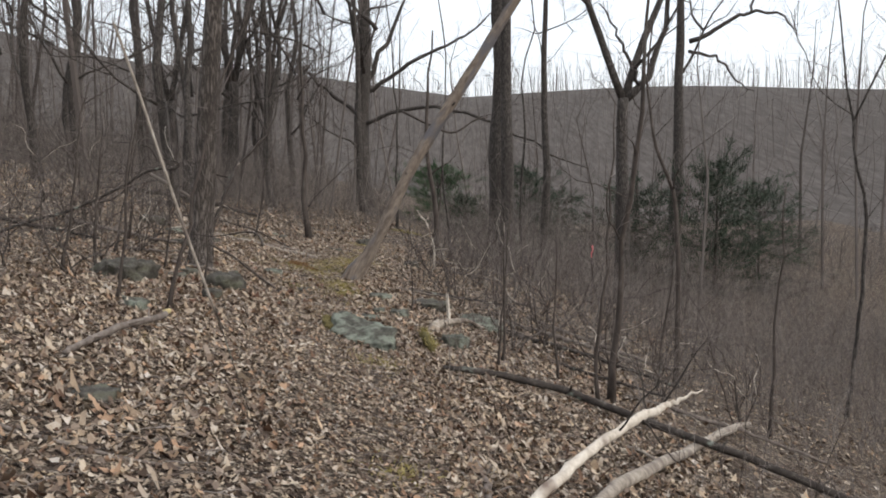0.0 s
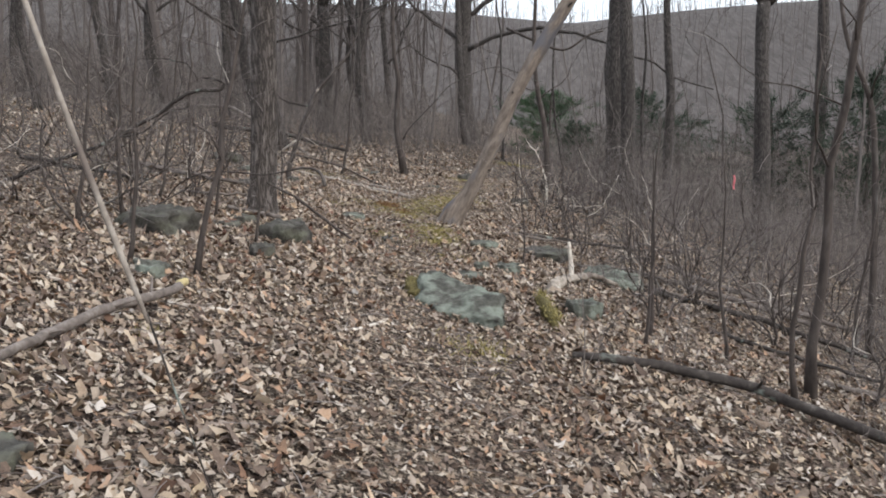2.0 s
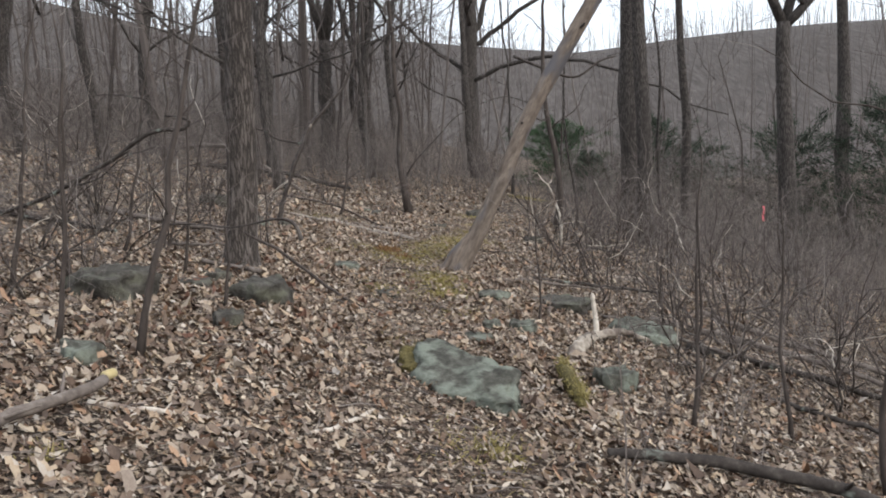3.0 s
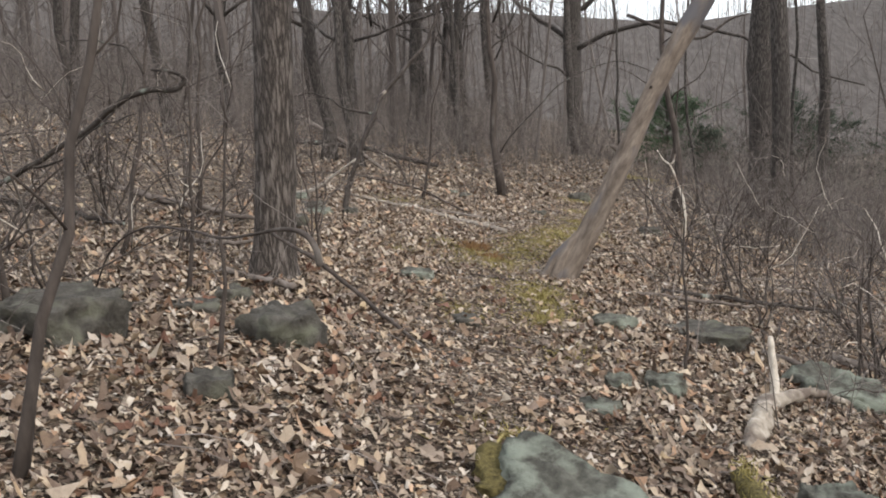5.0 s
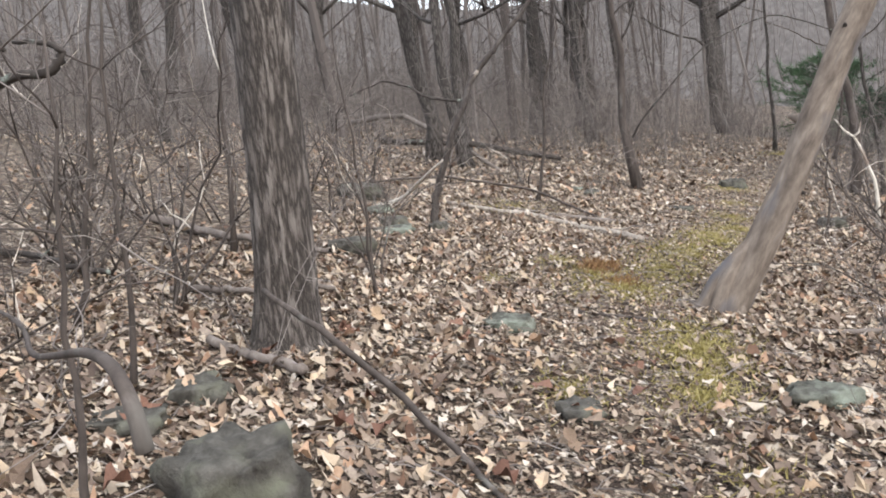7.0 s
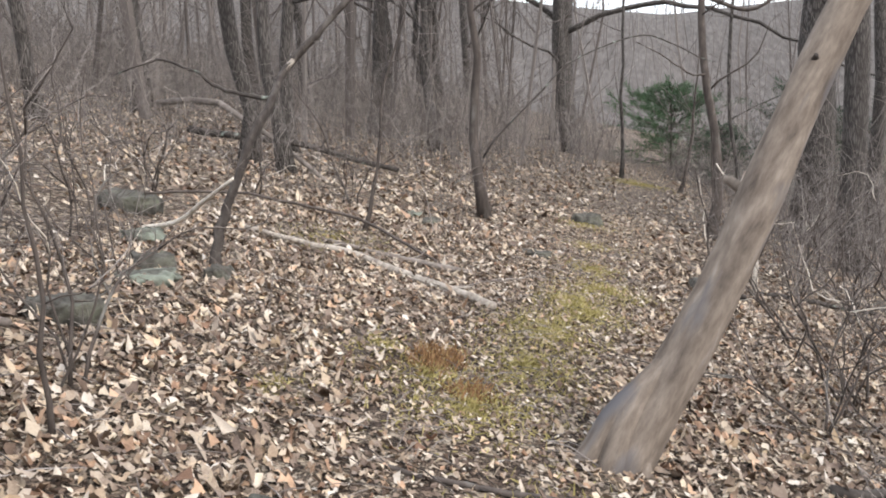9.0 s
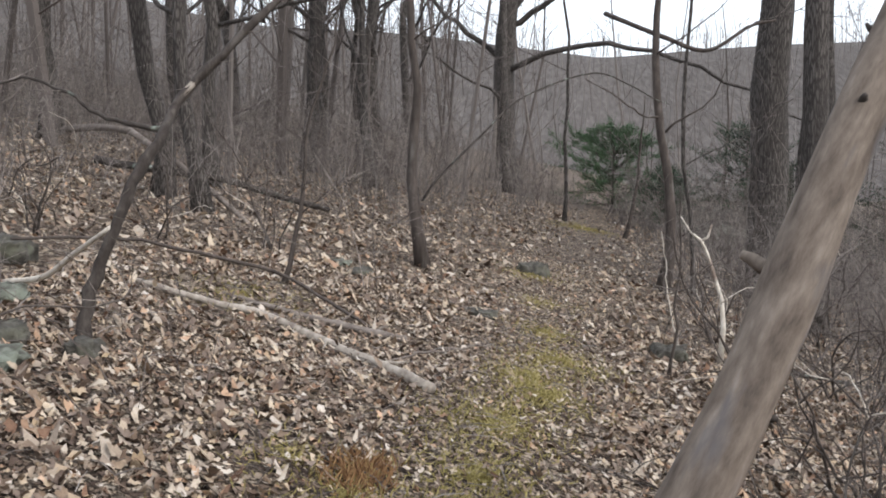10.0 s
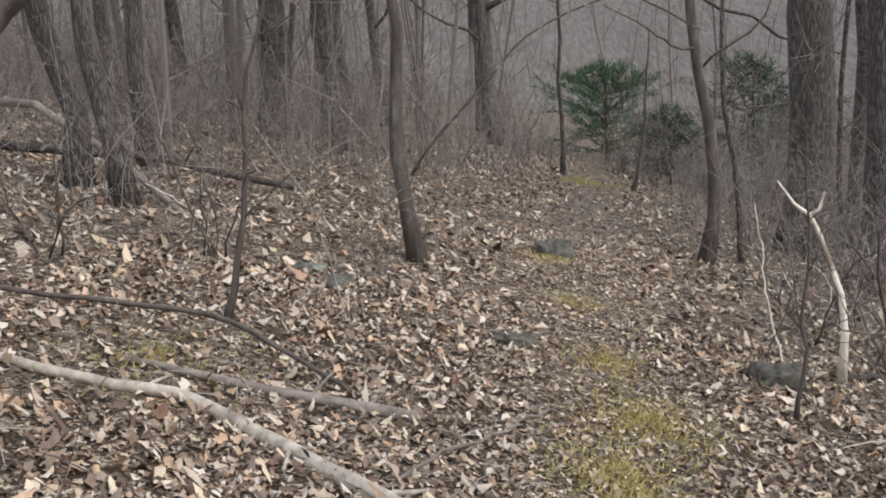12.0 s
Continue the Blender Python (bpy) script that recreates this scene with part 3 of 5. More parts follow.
# the leaning dead trunk over the path
lt = np.linspace(0, 1, 40)
lz0 = float(lie(-1.56, 14.94))
ls_ = lt * 5.6 - .1
lean_pts = np.c_[-1.564 + .5 * ls_ + .016 * ls_ ** 2, 14.94 + .427 * ls_, lz0 + ls_]
lean_pts[:, 0] += .025 * np.sin(ls_ * 2.2) + .05 * np.exp(-((ls_ - .7) / .8) ** 2)
rng_l = np.random.default_rng(4)
leaning = new("leaning_trunk")
along = Vector((.56, .427, 1.0)).to_track_quat("Z", "Y").to_matrix().to_4x4()
leaning.matrix_world = Matrix.Translation((-1.56, 14.94, lz0)) @ along
into = np.array(leaning.matrix_world.inverted())
lean_pts = lean_pts @ into[:3, :3].T + into[:3, 3]
tagged(leaning, "dead trunk leaning far over, bark worn smooth and pinkish grey", "dead tree")
limb_mesh("trunk", lean_pts, (0.110 - 0.018 * lt + 0.03 * np.exp(-lt / 0.03)) * (1 + .03 * np.sin(lt * 31) + .025 * np.sin(lt * 57 + 1)), BARE, leaning, sides=30, rough=0.13, rng=rng_l)
for k, (i0, ka, kl, kr) in enumerate([(9, 0.3, .13, .034), (13, 2.2, .05, .02), (6, 3.6, .045, .018), (16, 5.6, .06, .022), (11, 4.6, .04, .015), (19, 1.2, .05, .02), (22, 3.0, .09, .025), (15, 0.9, .035, .014), (8, 5.2, .035, .013), (26, 5.0, .08, .022)]):
    way = np.array([math.cos(ka), math.sin(ka), .35])
    p0 = lean_pts[i0] + way * [.085, .085, 0]
    limb_mesh("knot", bend(rng_l, p0, way, kl, 4, 0.15), np.array([kr, kr * .85, kr * .7, kr * .5]), DARKLOG if k else BARE, leaning, "dark broken knot", sides=8, rng=rng_l, rough=.2)
for fx, fy, fr in [(-1.8, 14.86, .05), (-1.74, 15.02, .045), (-1.62, 14.78, .05), (-1.42, 14.86, .045), (-1.5, 15.1, .04)]:
    fz = float(lie(fx, fy))
    fl = spline([(fx, fy, fz - .06), (.55 * fx - .69, .55 * fy + 6.73, lz0 + .04), (.2 * fx - 1.19, .2 * fy + 12.02, lz0 + .22), (-1.3, 15.12, lz0 + .5)], 12) @ into[:3, :3].T + into[:3, 3]
    limb_mesh("root_flare", fl, np.interp(np.linspace(0, 1, 12), [0, .33, .66, 1], [fr * .7, fr * 1.35, fr * 1.5, .03]), BARE, leaning, sides=12, rng=rng_l, rough=0.16)

# ---- saplings along the way ----
SAPS = [(1.84, 9.42, .085, 5.0, (0.05, 0.02), 7), (3.44, 12.8, .085, 5.5, (0.0, 0.0), 7), (-3.45, 22.65, .15, 6.0, (-0.03, 0.0), 3), (-4.25, 19.75, .05, 2.4, (0.20, 0.05), 8),
        (-0.3, 25.6, .18, 6.5, (-0.02, 0.0), 3), (-0.4, 33.4, .1, 3.4, (0.14, 0.0), 4), (0.68, 10.07, .035, 1.9, (0.05, 0.05), 5), (1.34, 10.1, .035, 1.8, (-0.03, 0.05), 4),
        (1.64, 9.1, .045, 3.2, (0.03, 0.0), 3), (-4.14, 10.45, .045, 1.9, (0.1, 0.0), 6), (-3.3, 8.82, .035, 2.1, (0.12, 0.0), 6), (-2.77, 8.8, .048, 3.2, (0.22, 0.19), 6),
        (-2.87, 10.45, .028, 1.5, (0.03, 0.05), 5), (-3.61, 13.78, .022, 2.0, (0.0, 0.0), 4), (2.91, 11.83, .04, 3.0, (0.08, 0.0), 4),
        (4.1, 10.8, .05, 3.2, (0.06, 0.05), 4), (0.6, 9.6, .03, 1.6, (0.02, 0.0), 4),
        (-0.43, 12.2, .022, 1.3, (0.02, 0.0), 5), (-3.7, 11.6, .03, 2.2, (0.12, 0.05), 6), (-4.6, 12.2, .035, 2.4, (0.2, 0.1), 7), (-0.82, 19.8, .03, 1.7, (0.02, 0.0), 4),
        (-4.35, 10.0, .04, 2.2, (0.14, 0.1), 7), (-5.2, 14.5, .05, 3.0, (0.1, 0.05), 6)]
CROOKED = [(0, 0, -.04), (.01, 0, 1.0), (0, .02, 1.94), (-.06, .02, 2.75), (-.16, 0, 3.1), (-.37, 0, 3.6), (-.45, .05, 4.15), (-.5, .05, 4.6), (-.42, .05, 5.5)]
for i, (sx, sy, sd, sh, sl, sb) in enumerate(SAPS):
    sapling(sx, sy, sd, sh, "slim dark sapling with bare crooked twigs" if sd > .04 else "thin bare sapling stem in the leaf litter", lean=sl, seed=200 + i, branches=sb,
            low=0.35 if sh > 3 else 0.25, path=CROOKED if i == 1 else None)

rng_s = np.random.default_rng(12)
for owner, q0, q1, q2, qr in [("sapling.002", (0, 0, .8), (-.3, -.3, .55), (-.5, -.4, .35), .01),
                              ("sapling.004", (-.05, 0, 2.6), (-.5, -.2, 2.75), (-1.2, -.4, 3.2), .02)]:
    qp = np.array([q0, q1, q2])
    qu = np.linspace(0, 2, 12)
    qp = np.stack([np.interp(qu, np.arange(3), qp[:, c]) for c in range(3)], 1) + rng_s.normal(0, .02, (12, 3))
    limb_mesh("branch", qp, np.linspace(qr, qr * .3, 12), SAPLING, bpy.data.objects[owner], sides=6, rng=rng_s)
    tagged(put("twig_spray", *twig_set(rng_s, [qp[3:]], 8, .4, .004), TWIG, bpy.data.objects[owner]), kind="stuff")

arch = spline([(-3.45, 22.62, 0.7), (-3.25, 22.6, 0.98), (-2.75, 22.9, 1.5), (-2.3, 23.3, 1.95), (-1.45, 24.15, 2.3), (-0.95, 24.75, 2.2), (-0.5, 25.25, 2.0), (-0.25, 25.7, 1.95)], 30)
tagged(limb_mesh("arching_vine", arch, np.linspace(.016, .006, 30), DARKLOG, None, sides=7, rng=rng_s, rough=.1), "thin dark vine arching between two saplings", "vine")
overhead = spline([(-1.2, 26.6, 3.4), (-.35, 25.95, 2.95), (.3, 26.0, 2.75), (.9, 26.1, 3.1), (1.3, 26.2, 3.2)], 20)
limb_mesh("limb", overhead - np.array(bpy.data.objects["sapling.004"].location), np.linspace(.04, .02, 20), SAPLING, bpy.data.objects["sapling.004"], sides=8, rng=rng_s)
# the crooked black-topped sapling above the path
crook = new("crooked_sapling")
tagged(crook, "crooked sapling, dark bark, bent towards the path", "sapling")
cz = float(lie(-4.45, 16.75))
rng_c = np.random.default_rng(21)
cp = spline([(-4.45, 16.75, cz - .05), (-4.38, 16.8, cz + .3), (-4.27, 16.86, cz + .62), (-4.18, 16.95, cz + .9), (-4.11, 17.15, cz + 1.15), (-4.07, 17.38, cz + 1.39), (-3.95, 17.45, cz + 1.54), (-3.78, 17.55, cz + 1.74), (-3.45, 17.8, cz + 2.2), (-3.3, 18.0, cz + 2.9)], 40)
cp += rng_c.normal(0, .006, (40, 3))
limb_mesh("trunk", cp, np.interp(np.linspace(0, 9, 40), np.arange(10), [.044, .036, .034, .036, .035, .029, .031, .026, .018, .01]) * rng_c.uniform(.9, 1.12, 40), DARKBARK, crook, sides=12, rough=.26, rng=rng_c)
limb_mesh("bark_scar", cp[21:26] + [0, -.012, 0], np.array([.012, .022, .024, .022, .011]), TANWOOD, crook, "pale scar where bark is stripped", sides=10, rough=.12, rng=rng_c)
bl = spline([(-4.11, 17.2, cz + 1.2), (-4.37, 17.2, cz + 1.24), (-4.56, 17.2, cz + 1.31), (-4.67, 17.2, cz + 1.4), (-4.94, 17.2, cz + 1.51), (-5.08, 17.2, cz + 1.5), (-5.45, 17.3, cz + 1.42)], 22) + rng_c.normal(0, .006, (22, 3))
limb_mesh("branch", bl, np.linspace(.017, .005, 22), DARKLOG, crook, sides=7, rng=rng_c)
V, F = twig_set(rng_c, [cp[24:], bl[6:]], 9, .4, .0035)
tagged(put("twig_spray", V, F, TWIG, crook), kind="stuff")

# a dark crooked bough hanging out over the boulder
rng_k = np.random.default_rng(52)
bough = spline([(-6.0, 11.45, float(lie(-6.0, 11.45)) - .05), (-5.4, 11.3, .93), (-4.66, 11.2, 1.14), (-4.12, 11.2, 1.39), (-3.7, 11.2, 1.62), (-3.42, 11.2, 1.635), (-3.34, 11.2, 1.68), (-3.39, 11.2, 1.73), (-3.56, 11.2, 1.76)], 40)
dark_bough = limb_mesh("bent_sapling", bough + rng_k.normal(0, .005, (40, 3)), np.interp(np.linspace(0, 1, 40), [0, .4, .6, .8, 1], [.022, .019, .017, .012, .006]), DARKLOG, None, sides=9, rough=.2, rng=rng_k)
tagged(dark_bough, "dark crooked sapling bent low above the boulder", "sapling")
for bp in ([(-3.62, 11.2, 1.75), (-3.69, 11.2, 1.87), (-3.87, 11.2, 1.95), (-4.2, 11.25, 1.98)], [(-4.12, 11.2, 1.39), (-3.95, 11.3, 1.5), (-3.85, 11.35, 1.72), (-3.9, 11.4, 2.0)], [(-4.5, 11.2, 1.2), (-4.2, 11.1, 1.24), (-3.9, 11.05, 1.42), (-3.55, 11.0, 1.5)]):
    bq = spline(bp, 14) + rng_k.normal(0, .006, (14, 3))
    limb_mesh("branch", bq, np.linspace(.009, .003, 14), DARKLOG, dark_bough, sides=6, rng=rng_k)
tagged(put("twig_spray", *twig_set(rng_k, [bough[18:], bq], 9, .3, .003), TWIG, dark_bough), kind="stuff")

# ---- fallen wood ----
lying("fallen_log", [(0.0, 8.55), (0.6, 8.68), (1.3, 8.72), (1.95, 8.35), (2.5, 7.95), (3.3, 7.8), (4.2, 7.4)], (.024, .035, .039, .04, .037, .034, .027), DARKLOG,
      "dark fallen log spotted with grey lichen", seed=2, sides=14, lifts=(.03, .05, .06, .1, .16, .1, .08))
rng_w = np.random.default_rng(3)
wp = np.array([[.28, 4.28, -.2], [.6, 4.75, -.13], [.9, 5.2, -.08], [1.31, 5.77, -.04], [1.5, 6.03, -.05], [1.6, 6.15, -.05], [1.72, 6.2, -.02], [1.88, 6.28, .03]])
wu = np.linspace(0, 7, 40)
wp = np.stack([np.interp(wu, np.arange(8), wp[:, c]) for c in range(3)], 1) + rng_w.normal(0, .006, (40, 3))
white = limb_mesh("bleached_log", wp, np.interp(wu, np.arange(8), [.036, .035, .034, .032, .027, .02, .01, .005]) * rng_w.uniform(.9, 1.1, 40), BLEACHED, None, sides=18, rough=.16, rng=rng_w)
tagged(white, "pale bleached fallen log, bark gone, broken tip", "log")
for w0, wd, wl in [(14, (.3, -.2, .9), .5), (20, (-.2, .3, .8), .4), (25, (.5, .1, .7), .6), (17, (.6, -.3, -.3), .45)]:
    q = bend(rng_w, wp[w0], wd, wl, 6, .2)
    limb_mesh("side_branch", q, np.linspace(.008, .003, 6), DARKLOG, white, sides=6, rng=rng_w)
lying("fallen_log", [(0.95, 5.25), (1.2, 5.8), (2.3, 8.0), (3.9, 10.96)], (.044, .046, .046, .034), TANWOOD,
      "thick tan-grey fallen log with broken end on the slope", seed=5, lifts=(.02, .03, .04, .06), sides=16)
lying("fallen_branch", [(-4.95, 18.4), (-4.0, 18.42), (-3.3, 17.98), (-2.58, 17.4)], (.026, .032, .036, .038), TANWOOD, "pale fallen branch lying on dry leaves", "branch", seed=6)
lying("fallen_branch", [(-4.4, 18.74), (-3.8, 18.76), (-2.85, 18.73)], (.02, .028, .03), FALLEN, "thin brown fallen branch on dry leaves", "branch", seed=7)
lying("fallen_branch", [(-5.6, 17.9), (-4.9, 18.6), (-3.9, 19.2), (-3.2, 18.9)], (.012, .014, .016, .012), SAPLING, "thin dark arching stick above the leaves", "branch", lifts=(.25, .3, .22, .0), seed=8, sides=7)
tagged(limb_mesh("fallen_branch", spline([(-5.5, 17.6, float(lie(-5.5, 17.6)) + .02), (-5.0, 17.3, .56), (-4.6, 17.02, .76), (-4.27, 16.83, .93)], 14), np.linspace(.022, .014, 14), BLEACHED, None, sides=8, rng=rng_w, rough=.15), "pale crooked branch propped against a sapling", "branch")
fp = np.array([[-5.7, 22.82, .36], [-6.3, 23.27, .69], [-6.91, 23.72, 1.0], [-8.15, 24.53, 1.56], [-9.0, 25.2, 1.62], [-10.2, 26.2, 1.6]])
tagged(limb_mesh("fallen_tree", fp, np.array([.03, .04, .045, .05, .055, .06]), FALLEN, None, sides=10, rng=rng_w, rough=.1), "long grey fallen tree propped in the brush", "log")
lying("fallen_tree", [(-8.6, 24.3), (-7.0, 25.0), (-5.4, 25.5)], (.06, .055, .04), DARKLOG, "dark fallen trunk across the slope", "log", lifts=(.2, .22, .1), seed=11)
lying("fallen_branch", [(-2.5, 14.3), (-2.0, 14.35), (-1.6, 14.45)], (.012, .014, .012), SAPLING, "thin dark stick across the path", "branch", seed=12, sides=7)
lying("fallen_branch", [(-3.25, 12.0), (-2.93, 11.83), (-2.5, 11.75), (-2.13, 11.5), (-1.85, 11.25)], (.012, .015, .015, .013, .009), SAPLING, "dark bent stick arching over stones and leaves", "branch", lifts=(.42, .34, .12, .01, .0), seed=13, sides=8)
hook = spline([(-4.2, 11.3, float(lie(-4.2, 11.3)) - .03), (-3.9, 11.1, .68), (-3.5, 10.85, .84), (-3.02, 10.53, .86), (-2.7, 10.27, .85), (-2.45, 10.11, .885), (-2.25, 10.0, .92), (-2.12, 9.93, .91), (-2.05, 9.89, .85), (-2.03, 9.88, .77)], 44)
tagged(limb_mesh("bent_vine", hook, np.interp(np.linspace(0, 1, 44), [0, .5, .8, 1], [.005, .007, .0125, .0155]), SAPLING, None, sides=10, rng=rng_w, rough=.2), "grey vine stem bent over in a hook", "vine")
lying("fallen_branch", [(-3.82, 12.3), (-3.17, 12.05)], (.022, .026), FALLEN, "brown broken branch lying by the tree foot", "branch", seed=44, lifts=(.03, .03), sides=9)
rock(-3.45, 11.72, (.34, .3, .17), 25, DARKSTONE, "dark stone below the furrowed tree", seed=31, sink=.4)
lying("cut_pole", [(-2.66, 6.15), (-2.69, 6.7), (-2.68, 7.2), (-2.55, 8.0)], (.024, .029, .029, .027), FALLEN, "cut pole with lichened bark, fresh pale end", "log", seed=15, lifts=(.02, .03, .08, .1))
ez = float(lie(-2.545, 8.03))
limb_mesh("pale_cut_end", np.array([[-2.55, 8.0, ez + .13], [-2.53, 8.06, ez + .135]]), np.array([.029, .026]), PALE_CUT, bpy.data.objects["cut_pole"], "pale freshly cut end", sides=12)
lying("fallen_branch", [(-1.5, 8.0), (-1.3, 8.6)], (.015, .012), BLEACHED, "short pale stick on dry leaves", "branch", seed=16, sides=7)
lying("fallen_branch", [(-2.6, 7.9), (-1.9, 8.0)], (.02, .014), BLEACHED, "short broken pale stick on dry leaves", "branch", seed=17, sides=7)
lying("fallen_branch", [(0.3, 4.9), (0.15, 5.7)], (.022, .018), FALLEN, "weathered split stick on dry leaves", "branch", seed=18, sides=8)
lying("fallen_branch", [(-2.6, 4.55), (-1.3, 4.5)], (.014, .01), FALLEN, "long thin brown stick on dry leaves", "branch", seed=19, sides=7)
for i, (a, b, rr) in enumerate([((1.0, 12.6), (3.2, 12.1), .04), ((0.8, 14.0), (3.0, 13.2), .045), ((1.5, 15.2), (4.0, 14.0), .05), ((-0.6, 15.2), (1.0, 15.9), .03), ((0.2, 13.5), (1.4, 12.2), .025),
                                ((2.2, 10.2), (4.4, 9.6), .03), ((1.4, 11.2), (2.8, 10.7), .025), ((-1.0, 14.5), (0.4, 15.4), .022), ((-6.5, 15.0), (-4.6, 14.6), .04), ((-7.0, 13.4), (-5.2, 13.0), .03),
                                ((-4.8, 13.2), (-3.8, 13.4), .025), ((0.6, 17.0), (2.2, 18.2), .035), ((-0.2, 20.9), (1.2, 21.4), .03), ((-3.1, 17.6), (-2.2, 18.8), .01)]):
    lying("fallen_branch", [a, b], (rr, rr * .6), FALLEN if i % 3 else DARKLOG, "fallen branch half buried in brown leaves", "branch", seed=60 + i, sides=8, crook=.05, lifts=(.0, .08), group="fallen branches on the slope")

# a tall pale pole propped across the bank
rng_p = np.random.default_rng(31)
PX = np.linspace(.32, 1, 18)
pole = limb_mesh("propped_pole", np.c_[-1.02 - .86 * PX, 4.88 + .24 * PX, .04 + 2.4 * PX + .02 * np.sin(PX * 9)], np.interp(PX, [.32, .4, 1], [.006, .0085, .0075]), TANWOOD, None, sides=8, rng=rng_p)
limb_mesh("thin_end", np.array([[-1.02, 4.88, .02], [-1.16, 4.92, .42], [-1.3, 4.96, .84]]), np.array([.002, .0025, .004]), DARKLOG, pole, "thin dark lower end", sides=5)
tagged(pole, "long thin pale pole leaning up out of the leaves", "branch")

# the broken stub: a pale spike on a mossy root beside two stones
stub = new("broken_stub")
tagged(stub, "broken pale branch spike standing from a mossy dead root", "dead wood")
def above(x, y, up):
    return (x, y, float(lie(x, y)) + up)


limb_mesh("spike", spline([above(.05, 11.8, .0), above(.075, 11.84, .1), above(.07, 11.87, .24), above(.06, 11.88, .34), above(.055, 11.89, .43)], 16), np.interp(np.linspace(0, 1, 16), [0, .25, .6, .9, 1], [.036, .028, .027, .022, .013]) * rng_p.uniform(.9, 1.1, 16), BLEACHED, stub, "bleached broken spike", sides=12, rng=rng_p, rough=.22)
bone = spline([above(-.16, 10.85, .0), above(-.12, 11.0, .04), above(-.07, 11.25, .06), above(.04, 11.75, .05), above(.1, 11.9, .03)], 26)
limb_mesh("crosspiece", bone + rng_p.normal(0, .008, (26, 3)), np.interp(np.linspace(0, 1, 26), [0, .08, .3, .6, .85, 1], [.024, .05, .046, .052, .06, .036]) * rng_p.uniform(.8, 1.2, 26), GREYBONE, stub, sides=16, rng=rng_p, rough=.32)
arm = spline([above(.02, 11.72, .05), above(.18, 11.9, .08), above(.36, 12.1, .1), above(.62, 12.35, .04)], 16)
limb_mesh("side_arm", arm + rng_p.normal(0, .006, (16, 3)), np.interp(np.linspace(0, 1, 16), [0, .3, .7, 1], [.046, .04, .03, .012]) * rng_p.uniform(.8, 1.2, 16), GREYBONE, stub, sides=12, rng=rng_p, rough=.3)
limb_mesh("mossy_root", np.array([above(-.25, 10.42, .02), above(-.22, 10.2, .05), above(-.17, 9.95, .05), above(-.12, 9.7, .02), above(-.09, 9.5, -.04)]), np.array([.04, .06, .07, .065, .045]), MOSSROCK, stub, "yellow-green moss on the root", sides=14, rng=rng_p, rough=.35)
mt = np.array([above(-.25 + .16 * f, 10.42 - .9 * f, .09) for f in rng_p.random(420)]) + rng_p.normal(0, .028, (420, 3)) * [1, 1, .5]
V, F = sticks(np.stack([mt, mt + rng_p.normal(0, .018, (420, 3)) + [0, 0, .012]], 1), np.full((420, 1), 1.0) * np.array([[.004, .001]]))
tagged(put("moss_tufts", V, F, MOSS, stub, smooth=False), kind="stuff")

# the forked white snag by the path
snag = new("white_snag")
tagged(snag, "forked dead snag bleached white, standing in brush", "dead tree")
sz = float(lie(-.24, 20.85))
sp = np.array([[-.22, 20.85, sz - .05], [-.2, 20.87, sz + .35], [-.22, 20.9, sz + .62], [-.28, 20.92, sz + .8], [-.36, 20.95, sz + 1.05], [-.42, 20.97, sz + 1.18], [-.52, 21.0, sz + 1.26], [-.62, 21.05, sz + 1.42]])
limb_mesh("trunk", sp, np.array([.034, .026, .021, .019, .016, .015, .011, .005]), BLEACHED, snag, sides=9, rng=rng_p, rough=.12)
limb_mesh("branch", np.array([[-.42, 20.97, sz + 1.18], [-.36, 20.96, sz + 1.22], [-.33, 20.96, sz + 1.34]]), np.array([.016, .012, .008]), BLEACHED, snag, sides=7, rng=rng_p)
limb_mesh("stem", spline([(-.55, 20.88, sz - .04), (-.66, 20.9, sz + .32), (-.74, 20.9, sz + .7), (-.77, 20.9, sz + 1.0), (-.81, 20.92, sz + 1.32)], 16) + rng_p.normal(0, .006, (16, 3)), np.linspace(.010, .003, 16), BLEACHED, snag, sides=8, rng=rng_p, rough=.15)
# pink survey flagging tied to brush
for k, (fx, fy, fz) in enumerate([(3.55, 20.9, -.3)]):
    fl = new("flagging")
    tagged(fl, "pink plastic flagging strip tied to a twig", "flagging")
    s = .13 if k == 0 else .035
    g0 = float(lie(fx, fy))
    limb_mesh("stem", np.array([[fx, fy, g0 - .03], [fx + .02, fy, (g0 + fz) / 2], [fx, fy, fz + .35]]), np.array([.008, .006, .003]), SAPLING, fl, sides=6)
    limb_mesh("knot", np.array([[fx - .012, fy - .01, fz + s], [fx + .015, fy, fz + s + .01]]), np.array([.018, .016]), PINK, fl, sides=8)
    ribbon = np.array([[fx + dx + .012 * math.sin(j * 1.3), fy - .02 + dy, fz + s - j * s * .4] for j in range(6) for dx, dy in ((-.018, 0), (.018, .006), (.018, .009), (-.018, .003))])
    rf = [[4 * j + a, 4 * j + (a + 1) % 4, 4 * j + 4 + (a + 1) % 4, 4 * j + 4 + a] for j in range(5) for a in range(4)]
    put("ribbon", ribbon, rf, PINK, fl, "bright pink ribbon tail")

